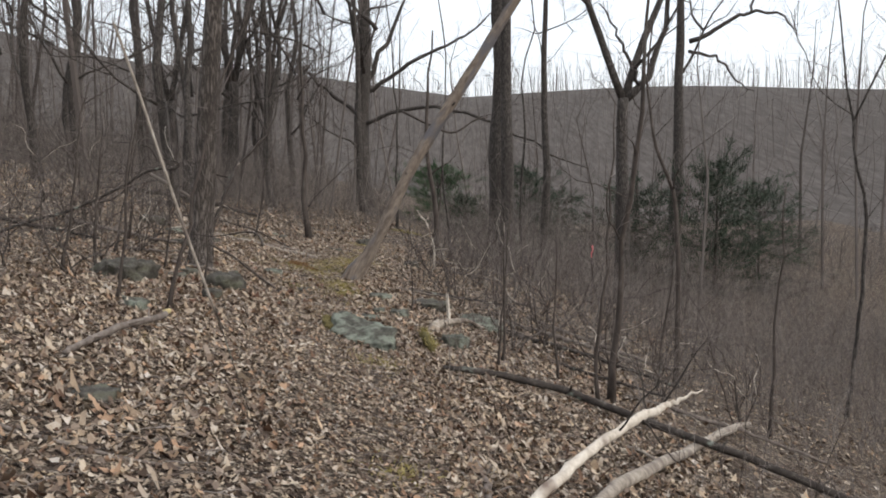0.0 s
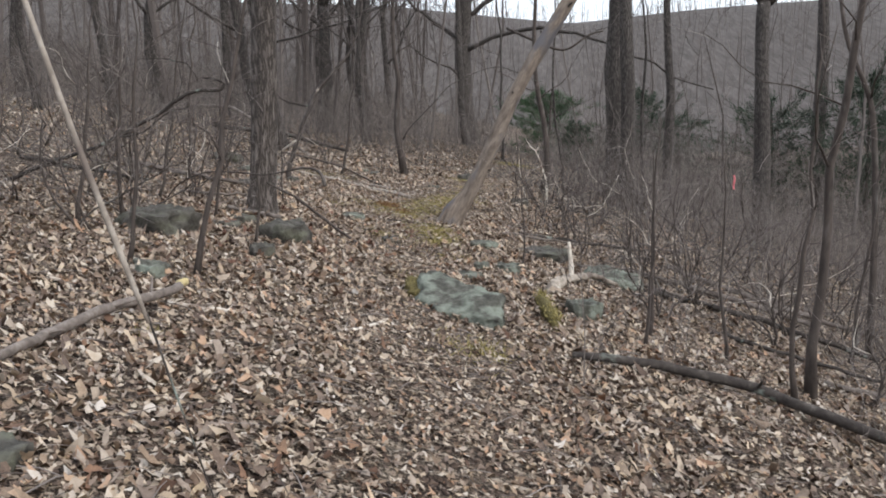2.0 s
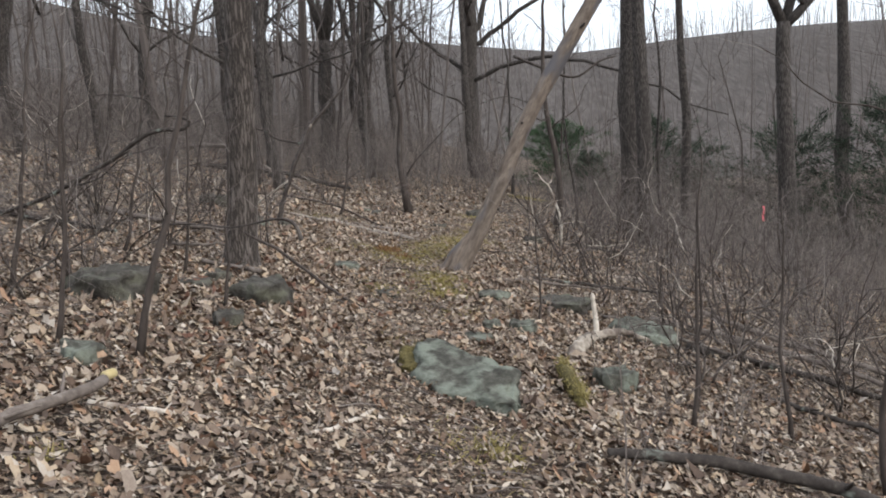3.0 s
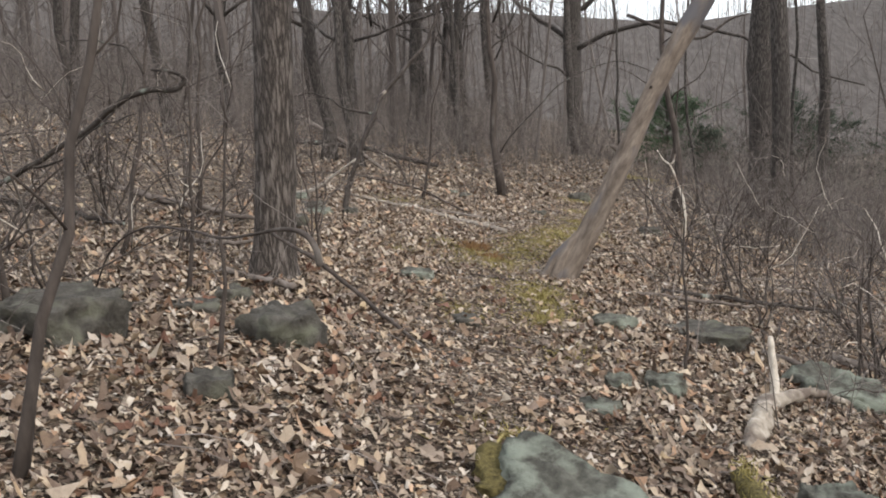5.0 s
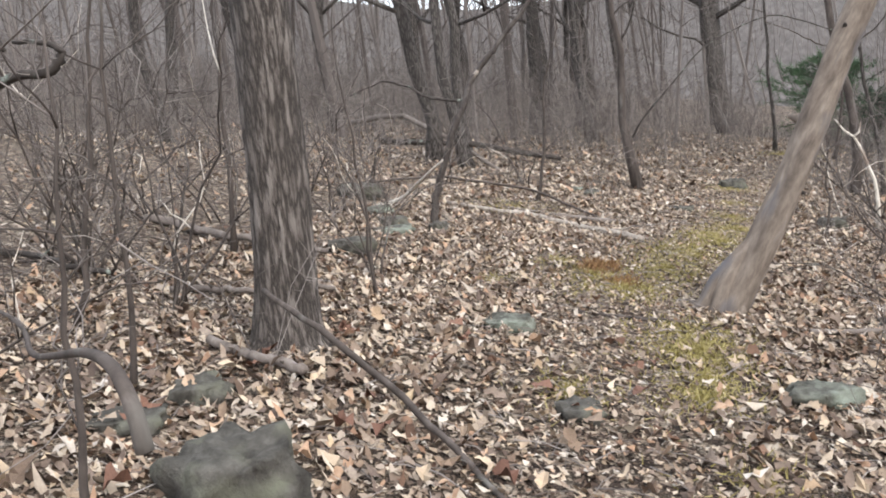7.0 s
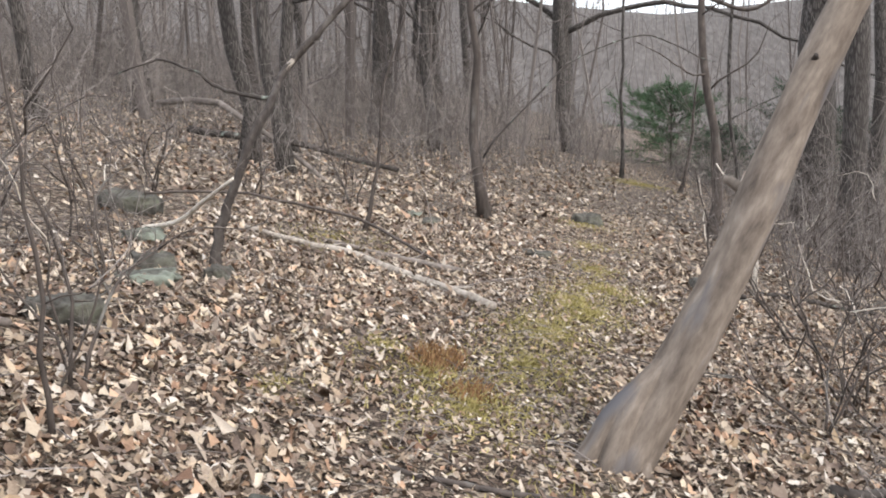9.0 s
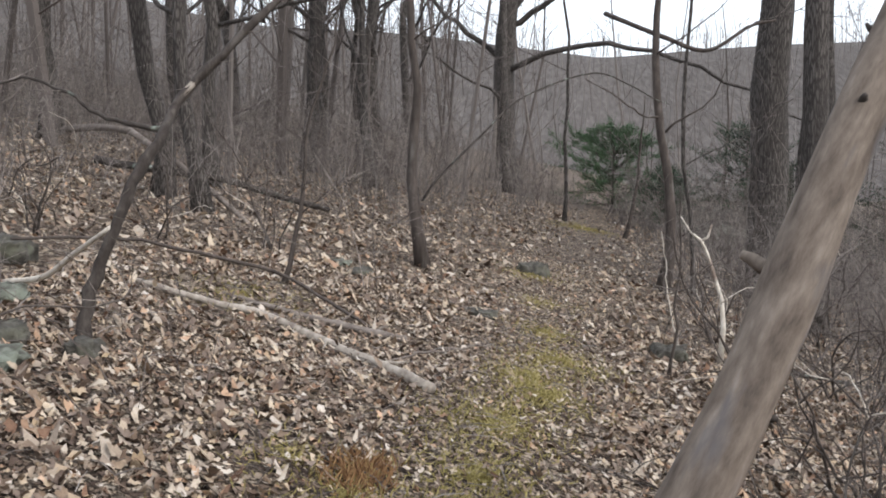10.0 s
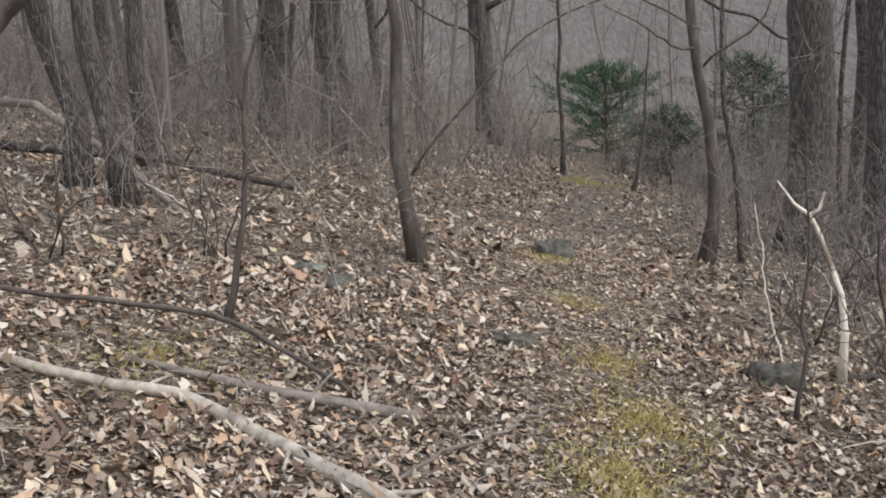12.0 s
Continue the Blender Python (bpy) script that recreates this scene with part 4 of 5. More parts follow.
# ---- stones ----
slab = rock(-0.86, 9.5, (1.3, .56, .32), -44, STONE, "lichened green-grey stone slab with moss, in the path", seed=2, sink=.42, tilt=(9, 9), flat=.5)
cushion = rock(-1.16, 9.8, (.5, .46, .19), 10, MOSSROCK, "", seed=41, sink=.2, tilt=(9, 9), flat=.5)
cushion.name = "moss_cushion"
cushion.parent, cushion.matrix_parent_inverse = slab, slab.matrix_basis.inverted()
for key in list(cushion.keys()):
    del cushion[key]
tagged(cushion, "yellow-brown moss at the slab's end")
rock(0.15, 10.25, (.32, .3, .26), 20, STONE, "rounded grey-green stone beside dead root", seed=3, sink=.3)
rock(0.55, 12.6, (.75, .55, .28), -25, STONE, "lichened grey-green stone on the slope", seed=4, sink=.35, tilt=(0, 10))
rock(-0.25, 13.5, (.8, .5, .2), -20, DARKSTONE, "low mossy stone at the path edge", seed=5, sink=.3)
rock(-2.76, 11.0, (.56, .44, .3), -25, DARKSTONE, "dark blocky stone with lichen in the leaves", seed=6, sink=.25, flat=.6)
rock(-3.85, 10.4, (.9, .66, .33), -20, DARKSTONE, "large dark boulder among dry leaves", seed=7, sink=.3, flat=.6)
rock(-2.6, 9.85, (.24, .2, .2), 30, DARKSTONE, "small grey stone in dry leaves", seed=8, sink=.2)
rock(-0.84, 11.5, (.18, .16, .16), 10, STONE, "small grey stone at the path edge", seed=9, sink=.2)
rock(-0.58, 11.62, (.28, .22, .17), -15, STONE, "tan weathered stone at the path edge", seed=10, sink=.25)
rock(-0.95, 11.05, (.3, .2, .1), -10, STONE, "small flat stone in the leaf litter", seed=11, sink=.1)
rock(-2.65, 13.58, (.36, .28, .14), -10, STONE, "flat pale green stone in leaves", seed=12, sink=.15)
rock(-0.95, 13.25, (.4, .3, .16), 20, STONE, "flat lichened stone beside the path", seed=13, sink=.2)
rock(-3.5, 11.35, (.34, .28, .1), 15, DARKSTONE, "mossy yellowish stone in dry leaves", seed=14, sink=.2)
rock(-3.03, 8.62, (.36, .3, .16), -20, STONE, "pale green-grey flat stone in leaves", seed=15, sink=.15)
rock(-1.97, 12.5, (.24, .3, .12), 10, DARKSTONE, "small mossy stone in the path", seed=16, sink=.15)
rock(-4.27, 16.5, (.2, .18, .16), 0, DARKSTONE, "dark stone at a sapling foot", seed=17, sink=.15)
rock(-4.7, 16.42, (.32, .26, .2), 30, DARKSTONE, "dark grey stone in dry leaves", seed=18, sink=.2)
rock(-4.58, 16.02, (.5, .3, .12), 10, STONE, "flat pale stone in dry leaves", seed=19, sink=.2)
rock(-6.0, 18.3, (.6, .5, .3), 0, DARKSTONE, "green-grey boulder under brush", seed=20, sink=.3)
rock(-3.9, 21.2, (.36, .3, .16), 0, DARKSTONE, "mossy stone beside saplings", seed=21, sink=.4)
rock(-4.2, 21.6, (.34, .24, .14), 40, STONE, "grey-green stone beside saplings", seed=22, sink=.4)
rock(-2.15, 24.3, (.5, .35, .26), 0, DARKSTONE, "mossy yellow-green stone in the path", seed=23, sink=.2)
rock(-0.75, 20.5, (.38, .32, .24), 0, DARKSTONE, "dark stone below the white snag", seed=24, sink=.25)
rock(-2.5, 20.3, (.36, .2, .12), -10, DARKSTONE, "flat dark stone in the leaves", seed=25, sink=.15)
rock(-4.45, 15.1, (.46, .32, .2), 10, DARKSTONE, "dark stone in dry leaves uphill", seed=26, sink=.2)
rock(-5.3, 17.3, (.4, .28, .17), 50, STONE, "grey stone in dry leaves uphill", seed=27, sink=.2)
rock(-2.2, 5.4, (.35, .3, .12), 0, DARKSTONE, "small sunken dark stone in leaves", seed=28, sink=.25)
rock(2.6, 38.1, (1.8, 1.2, 1.3), 15, STONE, "broad pale boulder in brush beyond the path", seed=29, sink=.4)

# ---- brush: bare shrubs and briars on both sides of the path ----
rng_b = np.random.default_rng(77)


def brush(n, x0, x1, y0, y1, clear, h0, h1, r0, each, fall):
    """Clumps of stems with side twigs, thinner towards the path."""
    x, y = rng_b.uniform(x0, x1, n), rng_b.uniform(y0, y1, n)
    away = np.abs(x - way_x(y))
    keep = (away > clear) & (rng_b.random(n) < 1 - np.exp(-(away - clear) / fall)) & ((x > way_x(y)) | (rng_b.random(n) < 0.8)) & (np.hypot(x, y) > 4)
    keep &= ~((np.abs(x + 2.2) < 1.6) & (y < 8.5))
    keep &= ~((x < way_x(y)) & (x > -11) & (y > 9) & (y < 28)) | (rng_b.random(n) < .38)
    keep &= ~((x > way_x(y)) & (x < 5) & (y > 9) & (y < 21)) | (rng_b.random(n) < .5)
    x, y = x[keep], y[keep]
    n, k = len(x), 3
    X, Y = np.repeat(x, k) + rng_b.normal(0, .12, n * k), np.repeat(y, k) + rng_b.normal(0, .12, n * k)
    n *= k
    h = rng_b.uniform(h0, h1, n) * rng_b.uniform(.6, 1, n)
    ln = rng_b.normal(0, .38, (n, 2)) * h[:, None]
    s = np.linspace(0, 1, 4)
    P = np.zeros((n, 4, 3))
    P[:, :, 0] = X[:, None] + ln[:, :1] * s ** 1.5 + rng_b.normal(0, .06, (n, 4)) * s
    P[:, :, 1] = Y[:, None] + ln[:, 1:] * s ** 1.5 + rng_b.normal(0, .06, (n, 4)) * s
    P[:, :, 2] = lie(X, Y)[:, None] - .03 + h[:, None] * s
    R = r0 * rng_b.uniform(.6, 1.4, (n, 1)) * np.linspace(1, .4, 4)
    out = [sticks(P, R)]
    m = n * each
    i = rng_b.integers(0, n, m)
    f = rng_b.uniform(.15, .98, m) * 2.999
    j = f.astype(int)
    f = (f - j)[:, None]
    a = P[i, j] * (1 - f) + P[i, j + 1] * f
    d = rng_b.normal(0, 1, (m, 3))
    d[:, 2] = d[:, 2] * .8 + .35
    d *= (h[i] * rng_b.uniform(.12, .36, m) / np.linalg.norm(d, axis=1))[:, None]
    c = a + d + rng_b.normal(0, .05, (m, 3))
    out.append(sticks(np.stack([a, c], 1), r0 * .55 * rng_b.uniform(.6, 1.3, (m, 1)) * np.array([[1, .45]])))
    return merge(out)


for args in [(900, -9, 8, 6, 20, .75, .5, 1.5, .0036, 9, 2.6), (2000, -16, 14, 20, 36, .9, .6, 2.2, .0055, 9, 3.2), (900, -34, -14, 12, 40, 0, .8, 2.6, .009, 9, 2.0), (330, -3, 7, 35, 41, .2, .5, 1.5, .008, 9, .8), (700, 3.5, 14, 11, 24, 0, .6, 1.9, .0045, 9, 6.0),
             (750, -11, 4, 21, 34, .9, .8, 2.2, .0038, 12, 2.0), (360, -15, 9, 26, 42, 1.3, 2.2, 5.0, .0065, 14, 2.4),
             (1250, -32, 28, 34, 62, .9, 1.0, 3.4, .011, 9, 1.2)]:
    V, F = brush(*args)
    tagged(put("brush", V, F, TWIG, smooth=False), "tangle of bare grey-brown shrubs and briars", "brush", kind="stuff")


# single crooked shrubs that stand clear of the tangle
def shrub(x, y, h, seed):
    rng = np.random.default_rng(seed)
    base = new("shrub")
    base.location = (x, y, float(lie(x, y)) - .02)
    tagged(base, "bare crooked shrub with pale and dark twigs", "shrub", "bare shrubs beside the path")
    lines = []
    for _ in range(rng.integers(3, 6)):
        a = rng.uniform(0, 6.28)
        p = bend(rng, rng.normal(0, .05, 3) * [1, 1, 0], (.45 * math.cos(a), .45 * math.sin(a), 1), h * rng.uniform(.6, 1.1), 9, .22, .02)
        r = rng.uniform(.006, .013)
        limb_mesh("stem", p, np.linspace(r, r * .3, 9), SAPLING, base, sides=6, rng=rng)
        lines.append(p)
        for _ in range(3):
            k = rng.integers(2, 7)
            q = bend(rng, p[k], (p[k + 1] - p[k]) * 3 + rng.normal(0, .3, 3), h * rng.uniform(.25, .5), 7, .34, .03)
            limb_mesh("branch", q, np.linspace(r * .55, r * .2, 7), BLEACHED if rng.random() < .1 else SAPLING, base, sides=5, rng=rng)
            lines.append(q)
    V, F = twig_set(rng, lines, 7, h * .16, .0026, 1.1)
    tagged(put("twig_spray", V, F, TWIG, base), kind="stuff")


for k, (x, y) in enumerate([(-4.6, 9.2), (-4.2, 10.9), (-4.1, 9.7), (-5.0, 11.5), (-4.5, 12.9), (-5.4, 13.2), (-4.8, 14.8), (-6.0, 15.5), (-5.6, 17.0), (-6.5, 19.5), (-5.8, 20.5), (-3.9, 14.3), (-5.1, 10.2),
                            (.9, 11.2), (1.4, 12.4), (2.1, 11.4), (2.6, 13.2), (1.1, 13.6), (.3, 14.6), (1.9, 14.8), (3.1, 15.2), (.9, 16.2), (0.0, 17.2), (1.6, 17.5), (-.2, 18.6), (.8, 19.6), (2.4, 9.8), (3.6, 10.6),
                            (.2, 15.8), (-.1, 21.8), (.6, 23.0), (-.45, 16.3), (2.9, 17.0), (4.2, 12.4), (-5.0, 21.5), (-6.8, 17.5)]):
    shrub(x, y, 1.1 + .9 * ((k * 37) % 10) / 10, 500 + k)


rng_h = np.random.default_rng(91)
for k in range(26):
    y = rng_h.uniform(11, 24) if k % 3 else rng_h.uniform(10, 15.5)
    x = float(way_x(y)) + (rng_h.uniform(1.3, 6.5) if k % 3 else -rng_h.uniform(2.4, 7.5))
    shrub(x, y, rng_h.uniform(1.2, 2.3), 700 + k)


# ---- woods farther off and on the hill ----
def woods(name, material, spots, hts, r_per_h, branches, label):
    n = len(spots)
    z = lie(spots[:, 0], spots[:, 1])
    ln = rng_b.normal(0, .07, (n, 2)) * hts[:, None]
    s = np.array([0, .45, .8, 1.0])
    P = np.zeros((n, 4, 3))
    P[:, :, 0] = spots[:, :1] + ln[:, :1] * s
    P[:, :, 1] = spots[:, 1:] + ln[:, 1:] * s
    P[:, :, 2] = z[:, None] - .1 + hts[:, None] * s
    P[:, 1:, :2] += rng_b.normal(0, .03, (n, 3, 2)) * hts[:, None, None]
    R = hts[:, None] * r_per_h * rng_b.uniform(.6, 1.4, (n, 1)) * np.array([[1, .75, .4, .12]])
    out = [sticks(P, R, 5 if n < 600 else 3)]
    m = n * branches
    i = np.repeat(np.arange(n), branches)
    f = rng_b.uniform(.12, 1, m)
    j = np.clip(np.searchsorted(s, f) - 1, 0, 2)
    g = ((f - s[j]) / (s[j + 1] - s[j]))[:, None]
    a = P[i, j] * (1 - g) + P[i, j + 1] * g
    th = rng_b.uniform(0, 6.28, m)
    d = np.stack([np.cos(th), np.sin(th), rng_b.uniform(.3, 1.4, m)], 1) * (hts[i] * rng_b.uniform(.1, .26, m) * (1.35 - f))[:, None]
    b = a + d * .5 + rng_b.normal(0, .02, (m, 3)) * hts[i][:, None]
    c = a + d + rng_b.normal(0, .03, (m, 3)) * hts[i][:, None] + np.array([0, 0, .02]) * hts[i][:, None]
    rr = R[i, 0][:, None] * .2 * np.array([[1, .6, .2]])
    out.append(sticks(np.stack([a, b, c], 1), rr))
    k = 2
    i2 = np.repeat(np.arange(m), k)
    f2 = rng_b.uniform(.3, 1, m * k)[:, None]
    a2 = b[i2] * (1 - f2) + c[i2] * f2
    d2 = (d[i2] * .5 + rng_b.normal(0, .05, (m * k, 3)) * hts[i[i2]][:, None])
    out.append(sticks(np.stack([a2, a2 + d2], 1), np.repeat(rr[i2, 2:3], 2, 1) * np.array([[1.1, .5]])))
    V, F = merge(out)
    return tagged(put(name, V, F, material, smooth=False), label, "woods", kind="stuff")


n = 310
ang, rad = np.where(rng_b.random(n) < .78, rng_b.uniform(-1.15, -.06, n), rng_b.uniform(-.06, .7, n)), 26 + 60 * rng_b.random(n) ** .8
spots = np.c_[rad * np.sin(ang), rad * np.cos(ang)]
keep = (np.abs(spots[:, 0] - way_x(spots[:, 1])) > 2.5) & ((spots[:, 0] < -2) | (rng_b.random(n) < .4))
spots = spots[keep]
woods("background_woods", WOODS, spots, rng_b.uniform(8, 17, len(spots)), .0058, 26, "bare winter woods standing behind the brush")
n = 2000
ang, rad = rng_b.uniform(-.95, .7, n), 85 + 190 * rng_b.random(n) ** .75
spots = np.c_[rad * np.sin(ang), rad * np.cos(ang)]
woods("hillside_woods", HILLWOODS, spots, rng_b.uniform(5, 10.5, n), .0075, 6, "bare woods covering the far hillside, greyed by painted haze")


# ---- evergreens ----
def evergreen(x, y, z0, height, width, seed, label, n=4200, needles=None):
    """A ragged evergreen: whorls of uneven boughs carrying many fine needle sprays, with gaps between the boughs."""
    rng = np.random.default_rng(seed)
    base = new("evergreen")
    base.location = (x, y, float(lie(x, y)))
    tagged(base, label, "evergreen tree", "evergreens beyond the path")
    limb_mesh("trunk", np.c_[np.zeros(6), np.zeros(6), np.linspace(-.1, z0 + height * .95, 6)], np.linspace(.035, .006, 6) * (height + z0) * .5, SAPLING, base, sides=8, rng=rng)
    lines = []
    m = 110
    for i in range(m):
        f = (i + rng.random()) / m
        a = i * 2.4 + rng.normal(0, .5)
        ln = width / 2 * math.sin(math.pi * (.24 + .72 * f)) ** .6 * rng.uniform(.5, 1.15)
        lines.append(bend(rng, (0, 0, z0 + f * height * .93), (math.cos(a), math.sin(a), rng.uniform(-.1, .55)), ln, 5, .2, .02))
    L = np.array(lines)
    V, F = sticks(L, np.linspace(.016, .004, 5)[None] * np.ones((m, 1)), 3)
    tagged(put("branch_whorl", V, F, SAPLING, base), kind="stuff")
    i, k, f = rng.integers(0, m, n), 1 + (4 * rng.random(n) ** .6).astype(int), rng.random(n)[:, None]
    d = (L[i, k] - L[i, k - 1])
    d = d / np.linalg.norm(d, axis=1, keepdims=True) + rng.normal(0, .6, (n, 3)) + [0, 0, .15]
    d = d * (rng.uniform(.07, .2, n) * (.6 + height / 10))[:, None]
    a = L[i, k - 1] * (1 - f) + L[i, k] * f + rng.normal(0, .05, (n, 3)) * (.5 + height / 5)
    V, F = sticks(np.stack([a, a + d], 1), rng.uniform(.6, 1.3, (n, 1)) * np.array([[.009, .003]]) * (.7 + height / 9))
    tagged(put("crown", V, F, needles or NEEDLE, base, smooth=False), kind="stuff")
    return base


evergreen(-0.25, 42.5, .1, 2.9, 5.0, 1, "spreading bright green pine beyond the path end", 8000)
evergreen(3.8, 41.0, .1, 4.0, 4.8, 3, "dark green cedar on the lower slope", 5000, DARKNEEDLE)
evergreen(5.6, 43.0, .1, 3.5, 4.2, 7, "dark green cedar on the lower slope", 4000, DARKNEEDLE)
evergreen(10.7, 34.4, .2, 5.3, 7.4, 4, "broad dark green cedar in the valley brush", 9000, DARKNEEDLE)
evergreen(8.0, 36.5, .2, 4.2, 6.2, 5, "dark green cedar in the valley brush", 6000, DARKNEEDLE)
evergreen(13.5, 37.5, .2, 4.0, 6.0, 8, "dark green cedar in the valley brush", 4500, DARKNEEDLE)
evergreen(0.9, 37.0, .2, 1.7, 2.2, 6, "low dark green shrub behind the slope brush", 2400, DARKNEEDLE)

# ---- moss and dry grass on the path ----
MOSSY = [(-1.6, 13.75, .42, 1.9), (-1.5, 13.3, .3, 1), (-2.07, 12.75, .28, 1), (-1.75, 14.2, .35, .9), (-2.3, 15.3, .6, 1.1), (-2.6, 15.7, .28, 1.2), (-2.1, 16.2, .5, 1.3), (-2.1, 17.1, .5, 1.7), (-1.85, 17.9, .4, 2.0),
         (-1.75, 19.2, .5, 1.8), (-2.0, 18.35, .35, 2.2), (-1.9, 20.3, .4, 1.3), (-2.0, 22.0, .5, .5), (-1.5, 13.0, .35, 1), (-1.3, 10.3, .3, .5), (-1.1, 9.85, .2, .9), (-0.6, 8.3, .4, .5), (-0.25, 5.1, .3, .5), (0.0, 4.2, .35, .5),
         (-2.4, 7.2, .15, 1), (-2.95, 15.9, .3, .7), (-3.2, 14.9, .2, .7), (-1.2, 12.1, .3, .5), (-1.35, 33.5, .9, .6), (-2.2, 24.1, .5, .8), (-4.3, 18.9, .6, .4)]
bl, bd = [], []
for mx, my, mr, md in MOSSY:
    k = int(3400 * mr * mr * md)
    q, th = mr * np.abs(rng_b.normal(0, .55, k)), rng_b.uniform(0, 6.28, k)
    bl.append(np.c_[mx + q * np.cos(th), my + 1.3 * q * np.sin(th)])
bl = np.concatenate(bl)
k = len(bl)
a = np.c_[bl, lie(bl[:, 0], bl[:, 1]) + .002]
d = rng_b.normal(0, .6, (k, 3))
d[:, 2] = np.abs(d[:, 2]) * .7 + .4
d *= (rng_b.uniform(.025, .075, k) / np.linalg.norm(d, axis=1))[:, None]
c = a + d - np.c_[np.zeros(k), np.zeros(k), np.linalg.norm(d, axis=1) * .25]
V, F = sticks(np.stack([a, c], 1), np.array([[.0035, .001]]) * rng_b.uniform(.7, 1.5, (k, 1)))
tagged(put("moss_and_grass", V, F, MOSS, smooth=False), "yellow-green moss tufts and short grass on the path", "moss", kind="stuff")


rng_r = np.random.default_rng(15)
for name, cx, cy, rx, ry, cnt, mat, lab in [("rusty_grass", -2.62, 15.93, .15, .22, 420, RUST, "patch of rusty orange dead grass on the path"), ("rusty_grass", -2.35, 15.5, .12, .18, 160, RUST, "patch of rusty orange dead grass on the path")]:
    q = rng_r.normal(0, .55, (cnt, 2)) * [rx, ry] + [cx, cy]
    a = np.c_[q, lie(q[:, 0], q[:, 1]) + .01]
    d = rng_r.normal(0, .5, (cnt, 3))
    d[:, 2] = np.abs(d[:, 2]) * .6 + .35
    d *= (rng_r.uniform(.03, .085, cnt) / np.linalg.norm(d, axis=1))[:, None]
    V, F = sticks(np.stack([a, a + d], 1), np.array([[.004, .0012]]) * rng_r.uniform(.7, 1.5, (cnt, 1)))
    tagged(put(name, V, F, mat, smooth=False), lab, "grass", kind="stuff")


# ---- leaf litter ----
def leaf_shape(rng, n, fine=True):
    """Dry, curled oak leaves: base, lobed sides, tip and a folded midrib; plainer outlines farther off."""
    if fine:
        s = np.array([[-.52, 0, 0], [-.25, .2, 0], [-.02, .24, 0], [.12, .18, 0], [.28, .26, 0], [.5, .03, 0], [.27, -.25, 0], [.1, -.19, 0], [-.04, -.25, 0], [-.27, -.19, 0], [-.18, 0, 0], [.2, 0, 0]])
        F = np.array([[0, 10, 1], [1, 10, 2], [2, 10, 3], [3, 10, 11], [3, 11, 4], [4, 11, 5], [5, 11, 6], [6, 11, 7], [7, 11, 10], [7, 10, 8], [8, 10, 9], [9, 10, 0]])
    elif fine is None:
        s = np.array([[-.5, 0, 0], [.1, .27, 0], [.5, 0, 0], [.05, -.27, 0]])
        F = np.array([[0, 2, 1], [0, 3, 2]])
    else:
        s = np.array([[-.52, 0, 0], [-.22, .24, 0], [.02, .19, 0], [.24, .26, 0], [.5, .02, 0], [.22, -.26, 0], [0, -.18, 0], [-.24, -.23, 0], [0, 0, 0]])
        F = np.array([[k, 8, (k + 1) % 8] for k in range(8)])
    k = len(s)
    V = s[None] * np.ones((n, 1, 1))
    V[:, :, :2] *= rng.uniform(.66, 1.24, (n, k, 1))
    V[:, :, 1] *= rng.uniform(.65, 1.25, (n, 1))
    V[:, :, 1] += rng.normal(0, .35, (n, 1)) * V[:, :, 0] ** 2
    fold, curl, twist = rng.normal(.22, .5, (n, 1)), rng.normal(0, .75, (n, 1)), rng.normal(0, .8, (n, 1))
    V[:, :, 2] = fold * np.abs(V[:, :, 1]) + curl * V[:, :, 0] ** 2 + twist * V[:, :, 0] * V[:, :, 1] + rng.normal(0, .085, (n, k))
    return V, F


def spread(x, y, size, seed, tiltness=.36, fine=True):
    rng = np.random.default_rng(seed)
    n = len(x)
    V, F = leaf_shape(rng, n, fine)
    V = V * size[:, None, None]
    a, t, b = rng.uniform(0, 6.283, n), rng.normal(0, tiltness, n), rng.normal(0, tiltness, n)
    ca, sa = np.cos(a)[:, None], np.sin(a)[:, None]
    X, Y = V[:, :, 0] * ca - V[:, :, 1] * sa, V[:, :, 0] * sa + V[:, :, 1] * ca
    gxs, gys = -.21 - .16 / (1 + np.exp(-(x - 1) / .8)), np.full(n, -.037)
    Z = V[:, :, 2] + X * (np.tan(np.clip(t, -1, 1)) + gxs)[:, None] + Y * (np.tan(np.clip(b, -1, 1)) + gys)[:, None]
    lift = np.abs(np.tan(np.clip(t, -1, 1))) * size * .3 + rng.uniform(.0, .022, n)
    W = np.stack([x[:, None] + X, y[:, None] + Y, lie(x, y)[:, None] + lift[:, None] + Z], 2)
    return W.reshape(-1, 3), (np.arange(n)[:, None, None] * V.shape[1] + F[None]).reshape(-1, 3)


rng_f = np.random.default_rng(5)


def scatter(n, x0, x1, y0, y1):
    x, y = rng_f.uniform(x0, x1, n), rng_f.uniform(y0, y1, n)
    away = np.abs(x - way_x(y))
    keep = rng_f.random(n) < np.clip(.4 + .75 * away, 0, 1)
    for mx, my, mr, md in MOSSY:
        keep &= (np.hypot(x - mx, (y - my) / 1.3) > mr) | (rng_f.random(n) < .45)
    x, y = x[keep], y[keep]
    size = (.026 + .062 * rng_f.random(len(x)) ** 2.0) * np.clip(.6 + .5 * np.abs(x - way_x(y)), .6, 1)
    return x, y, size


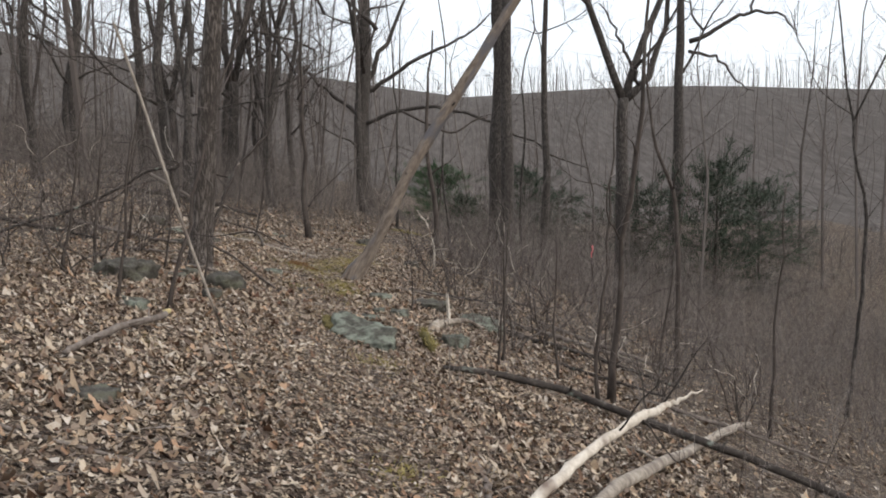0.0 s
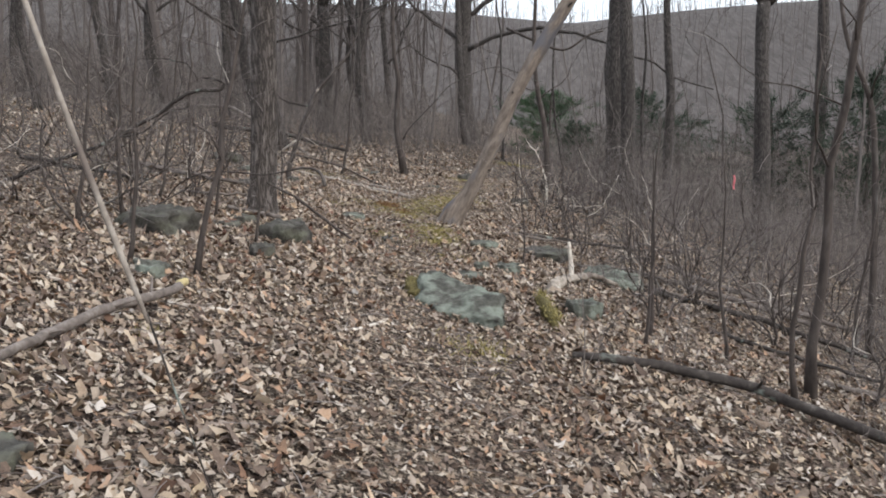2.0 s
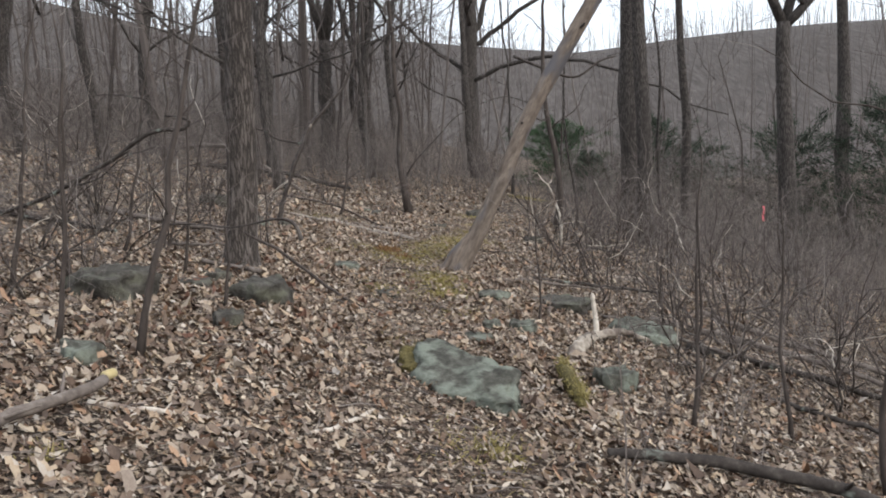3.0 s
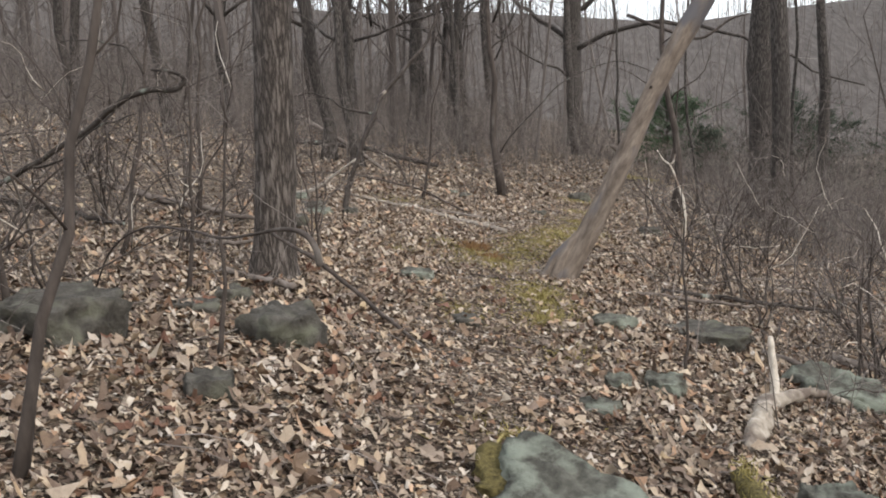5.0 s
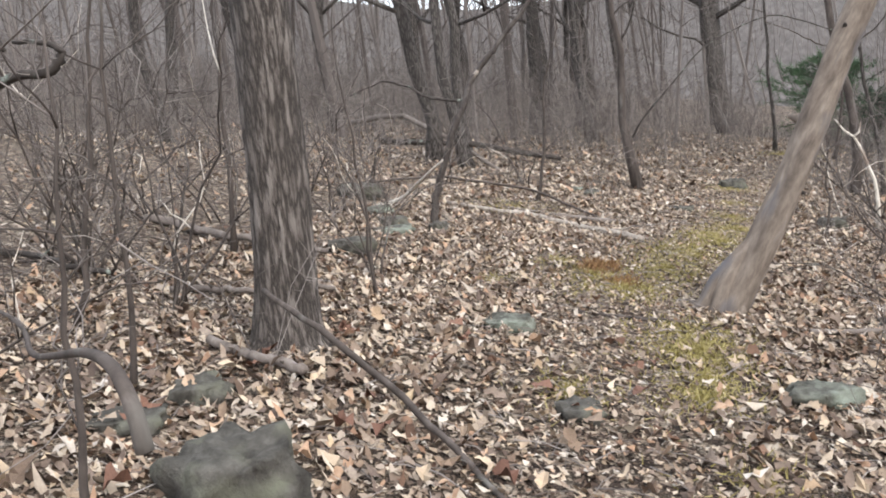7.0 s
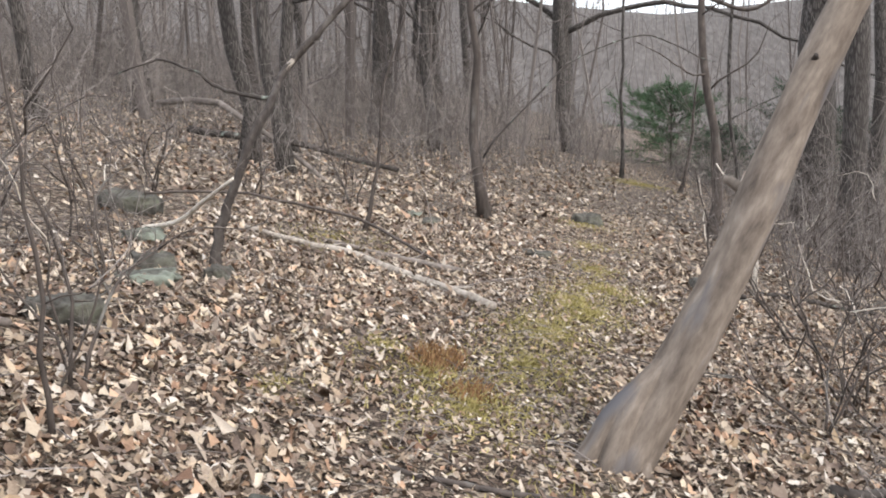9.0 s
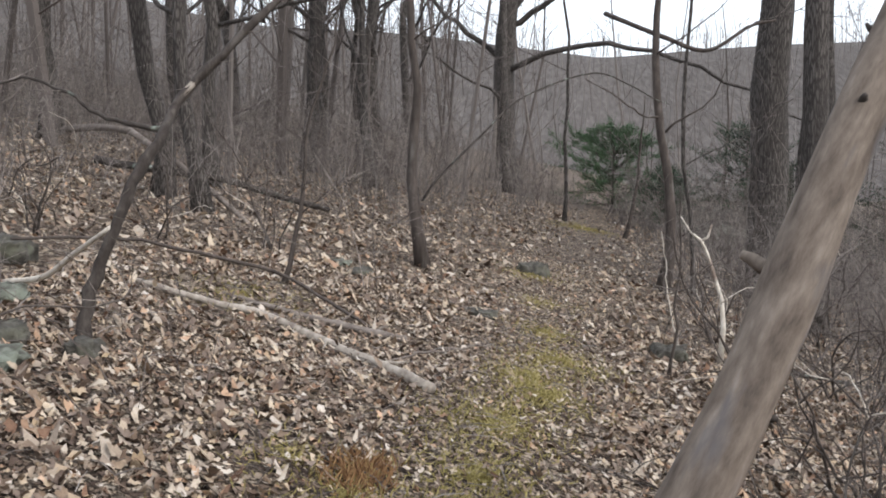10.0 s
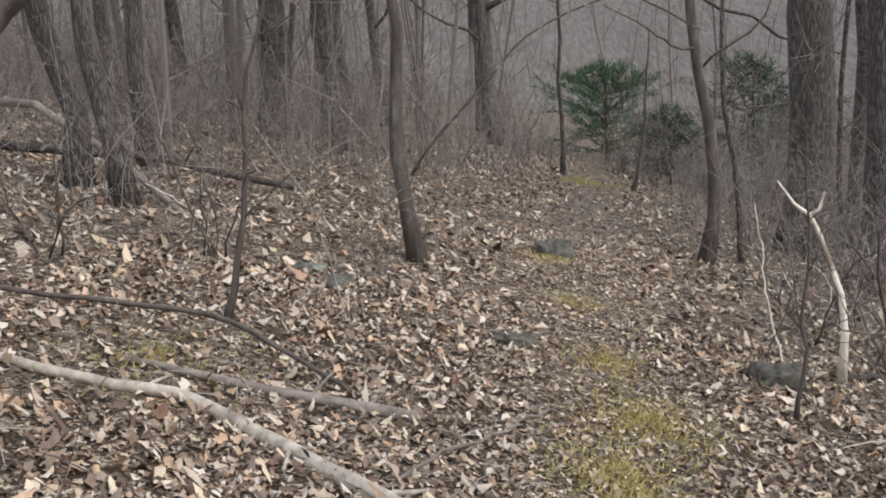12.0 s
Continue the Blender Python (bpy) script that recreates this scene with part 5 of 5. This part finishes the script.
x1, y1, s1 = scatter(24000, -4.2, 0.8, 5.0, 18.5)
x2, y2, s2 = scatter(88000, -5.6, 2.6, 3.2, 21.5)
x3, y3, s3 = scatter(34000, -14, 7, 20, 40)
x4, y4, s4 = scatter(36000, -11, 8, 4, 26)
litter = tagged(put("leaf_litter", *spread(x1, y1, s1, 9), LEAF), "deep litter of dry tan and brown oak leaves", "leaves", kind="stuff")
V, F = merge([spread(x2, y2, s2, 11, fine=False), spread(np.r_[x3, x4], np.r_[y3, y4], np.r_[s3 * 1.7, s4 * 1.2], 12, fine=None)])
tagged(put("leaf_litter", V, F, LEAF), "dry brown leaf litter covering the bank", "leaves", kind="stuff")
# small crumbled leaf bits, twigs and needles trodden into the path
yb = 2.5 + 23.5 * rng_f.random(18000) ** 1.15
xb = way_x(yb) + rng_f.normal(0, .45, 18000)
V, F = spread(xb, yb, rng_f.uniform(.018, .055, 18000), 10, .22, fine=None)
tagged(put("leaf_crumbs", V, F, LEAF, smooth=False), "crumbled leaf bits trodden into the path", "leaves", kind="stuff")
n = 5200
xs, ys, th, ls = rng_f.uniform(-6, 5, n), rng_f.uniform(2.6, 22, n), rng_f.uniform(0, 6.28, n), rng_f.uniform(.05, .32, n)
xe, ye = xs + np.cos(th) * ls, ys + np.sin(th) * ls
P = np.stack([np.c_[xs, ys, lie(xs, ys) + .022], np.c_[(xs + xe) / 2, (ys + ye) / 2, lie((xs + xe) / 2, (ys + ye) / 2) + .03 + ls * .06], np.c_[xe, ye, lie(xe, ye) + rng_f.uniform(.02, .05, n)]], 1)
V, F = sticks(P, rng_f.uniform(.0015, .004, (n, 1)) * np.array([[1, .9, .5]]))
tagged(put("dead_twigs", V, F, TWIG, smooth=False), "dead twigs scattered over the leaves", "twigs", kind="stuff")

# single leaves that can be told apart, beside the path
shapes = []
for k in range(6):
    V, F = leaf_shape(np.random.default_rng(300 + k), 1)
    for m in (LEAF_PIECE, RED_LEAF):
        me = bpy.data.meshes.new("leaf")
        me.from_pydata(V[0].tolist(), [], F.tolist())
        me.materials.append(m)
        shapes.append(me)
for k in range(290):
    lx, ly = rng_f.uniform(-3.6, .1), rng_f.uniform(8.8, 13.6)
    red = rng_f.random() < .26 and lx < -1.7
    ob = new("leaf", shapes[2 * (k % 6) + int(red)])
    ob.parent = litter
    sc = rng_f.uniform(.08, .13)
    ob.matrix_world = pose(lx, ly, float(lie(lx, ly)) + .035 + .15 * sc, rng_f.normal(0, 16), 11 + rng_f.normal(0, 16), rng_f.uniform(0, 360)) @ Matrix.Diagonal((sc, sc, sc, 1))
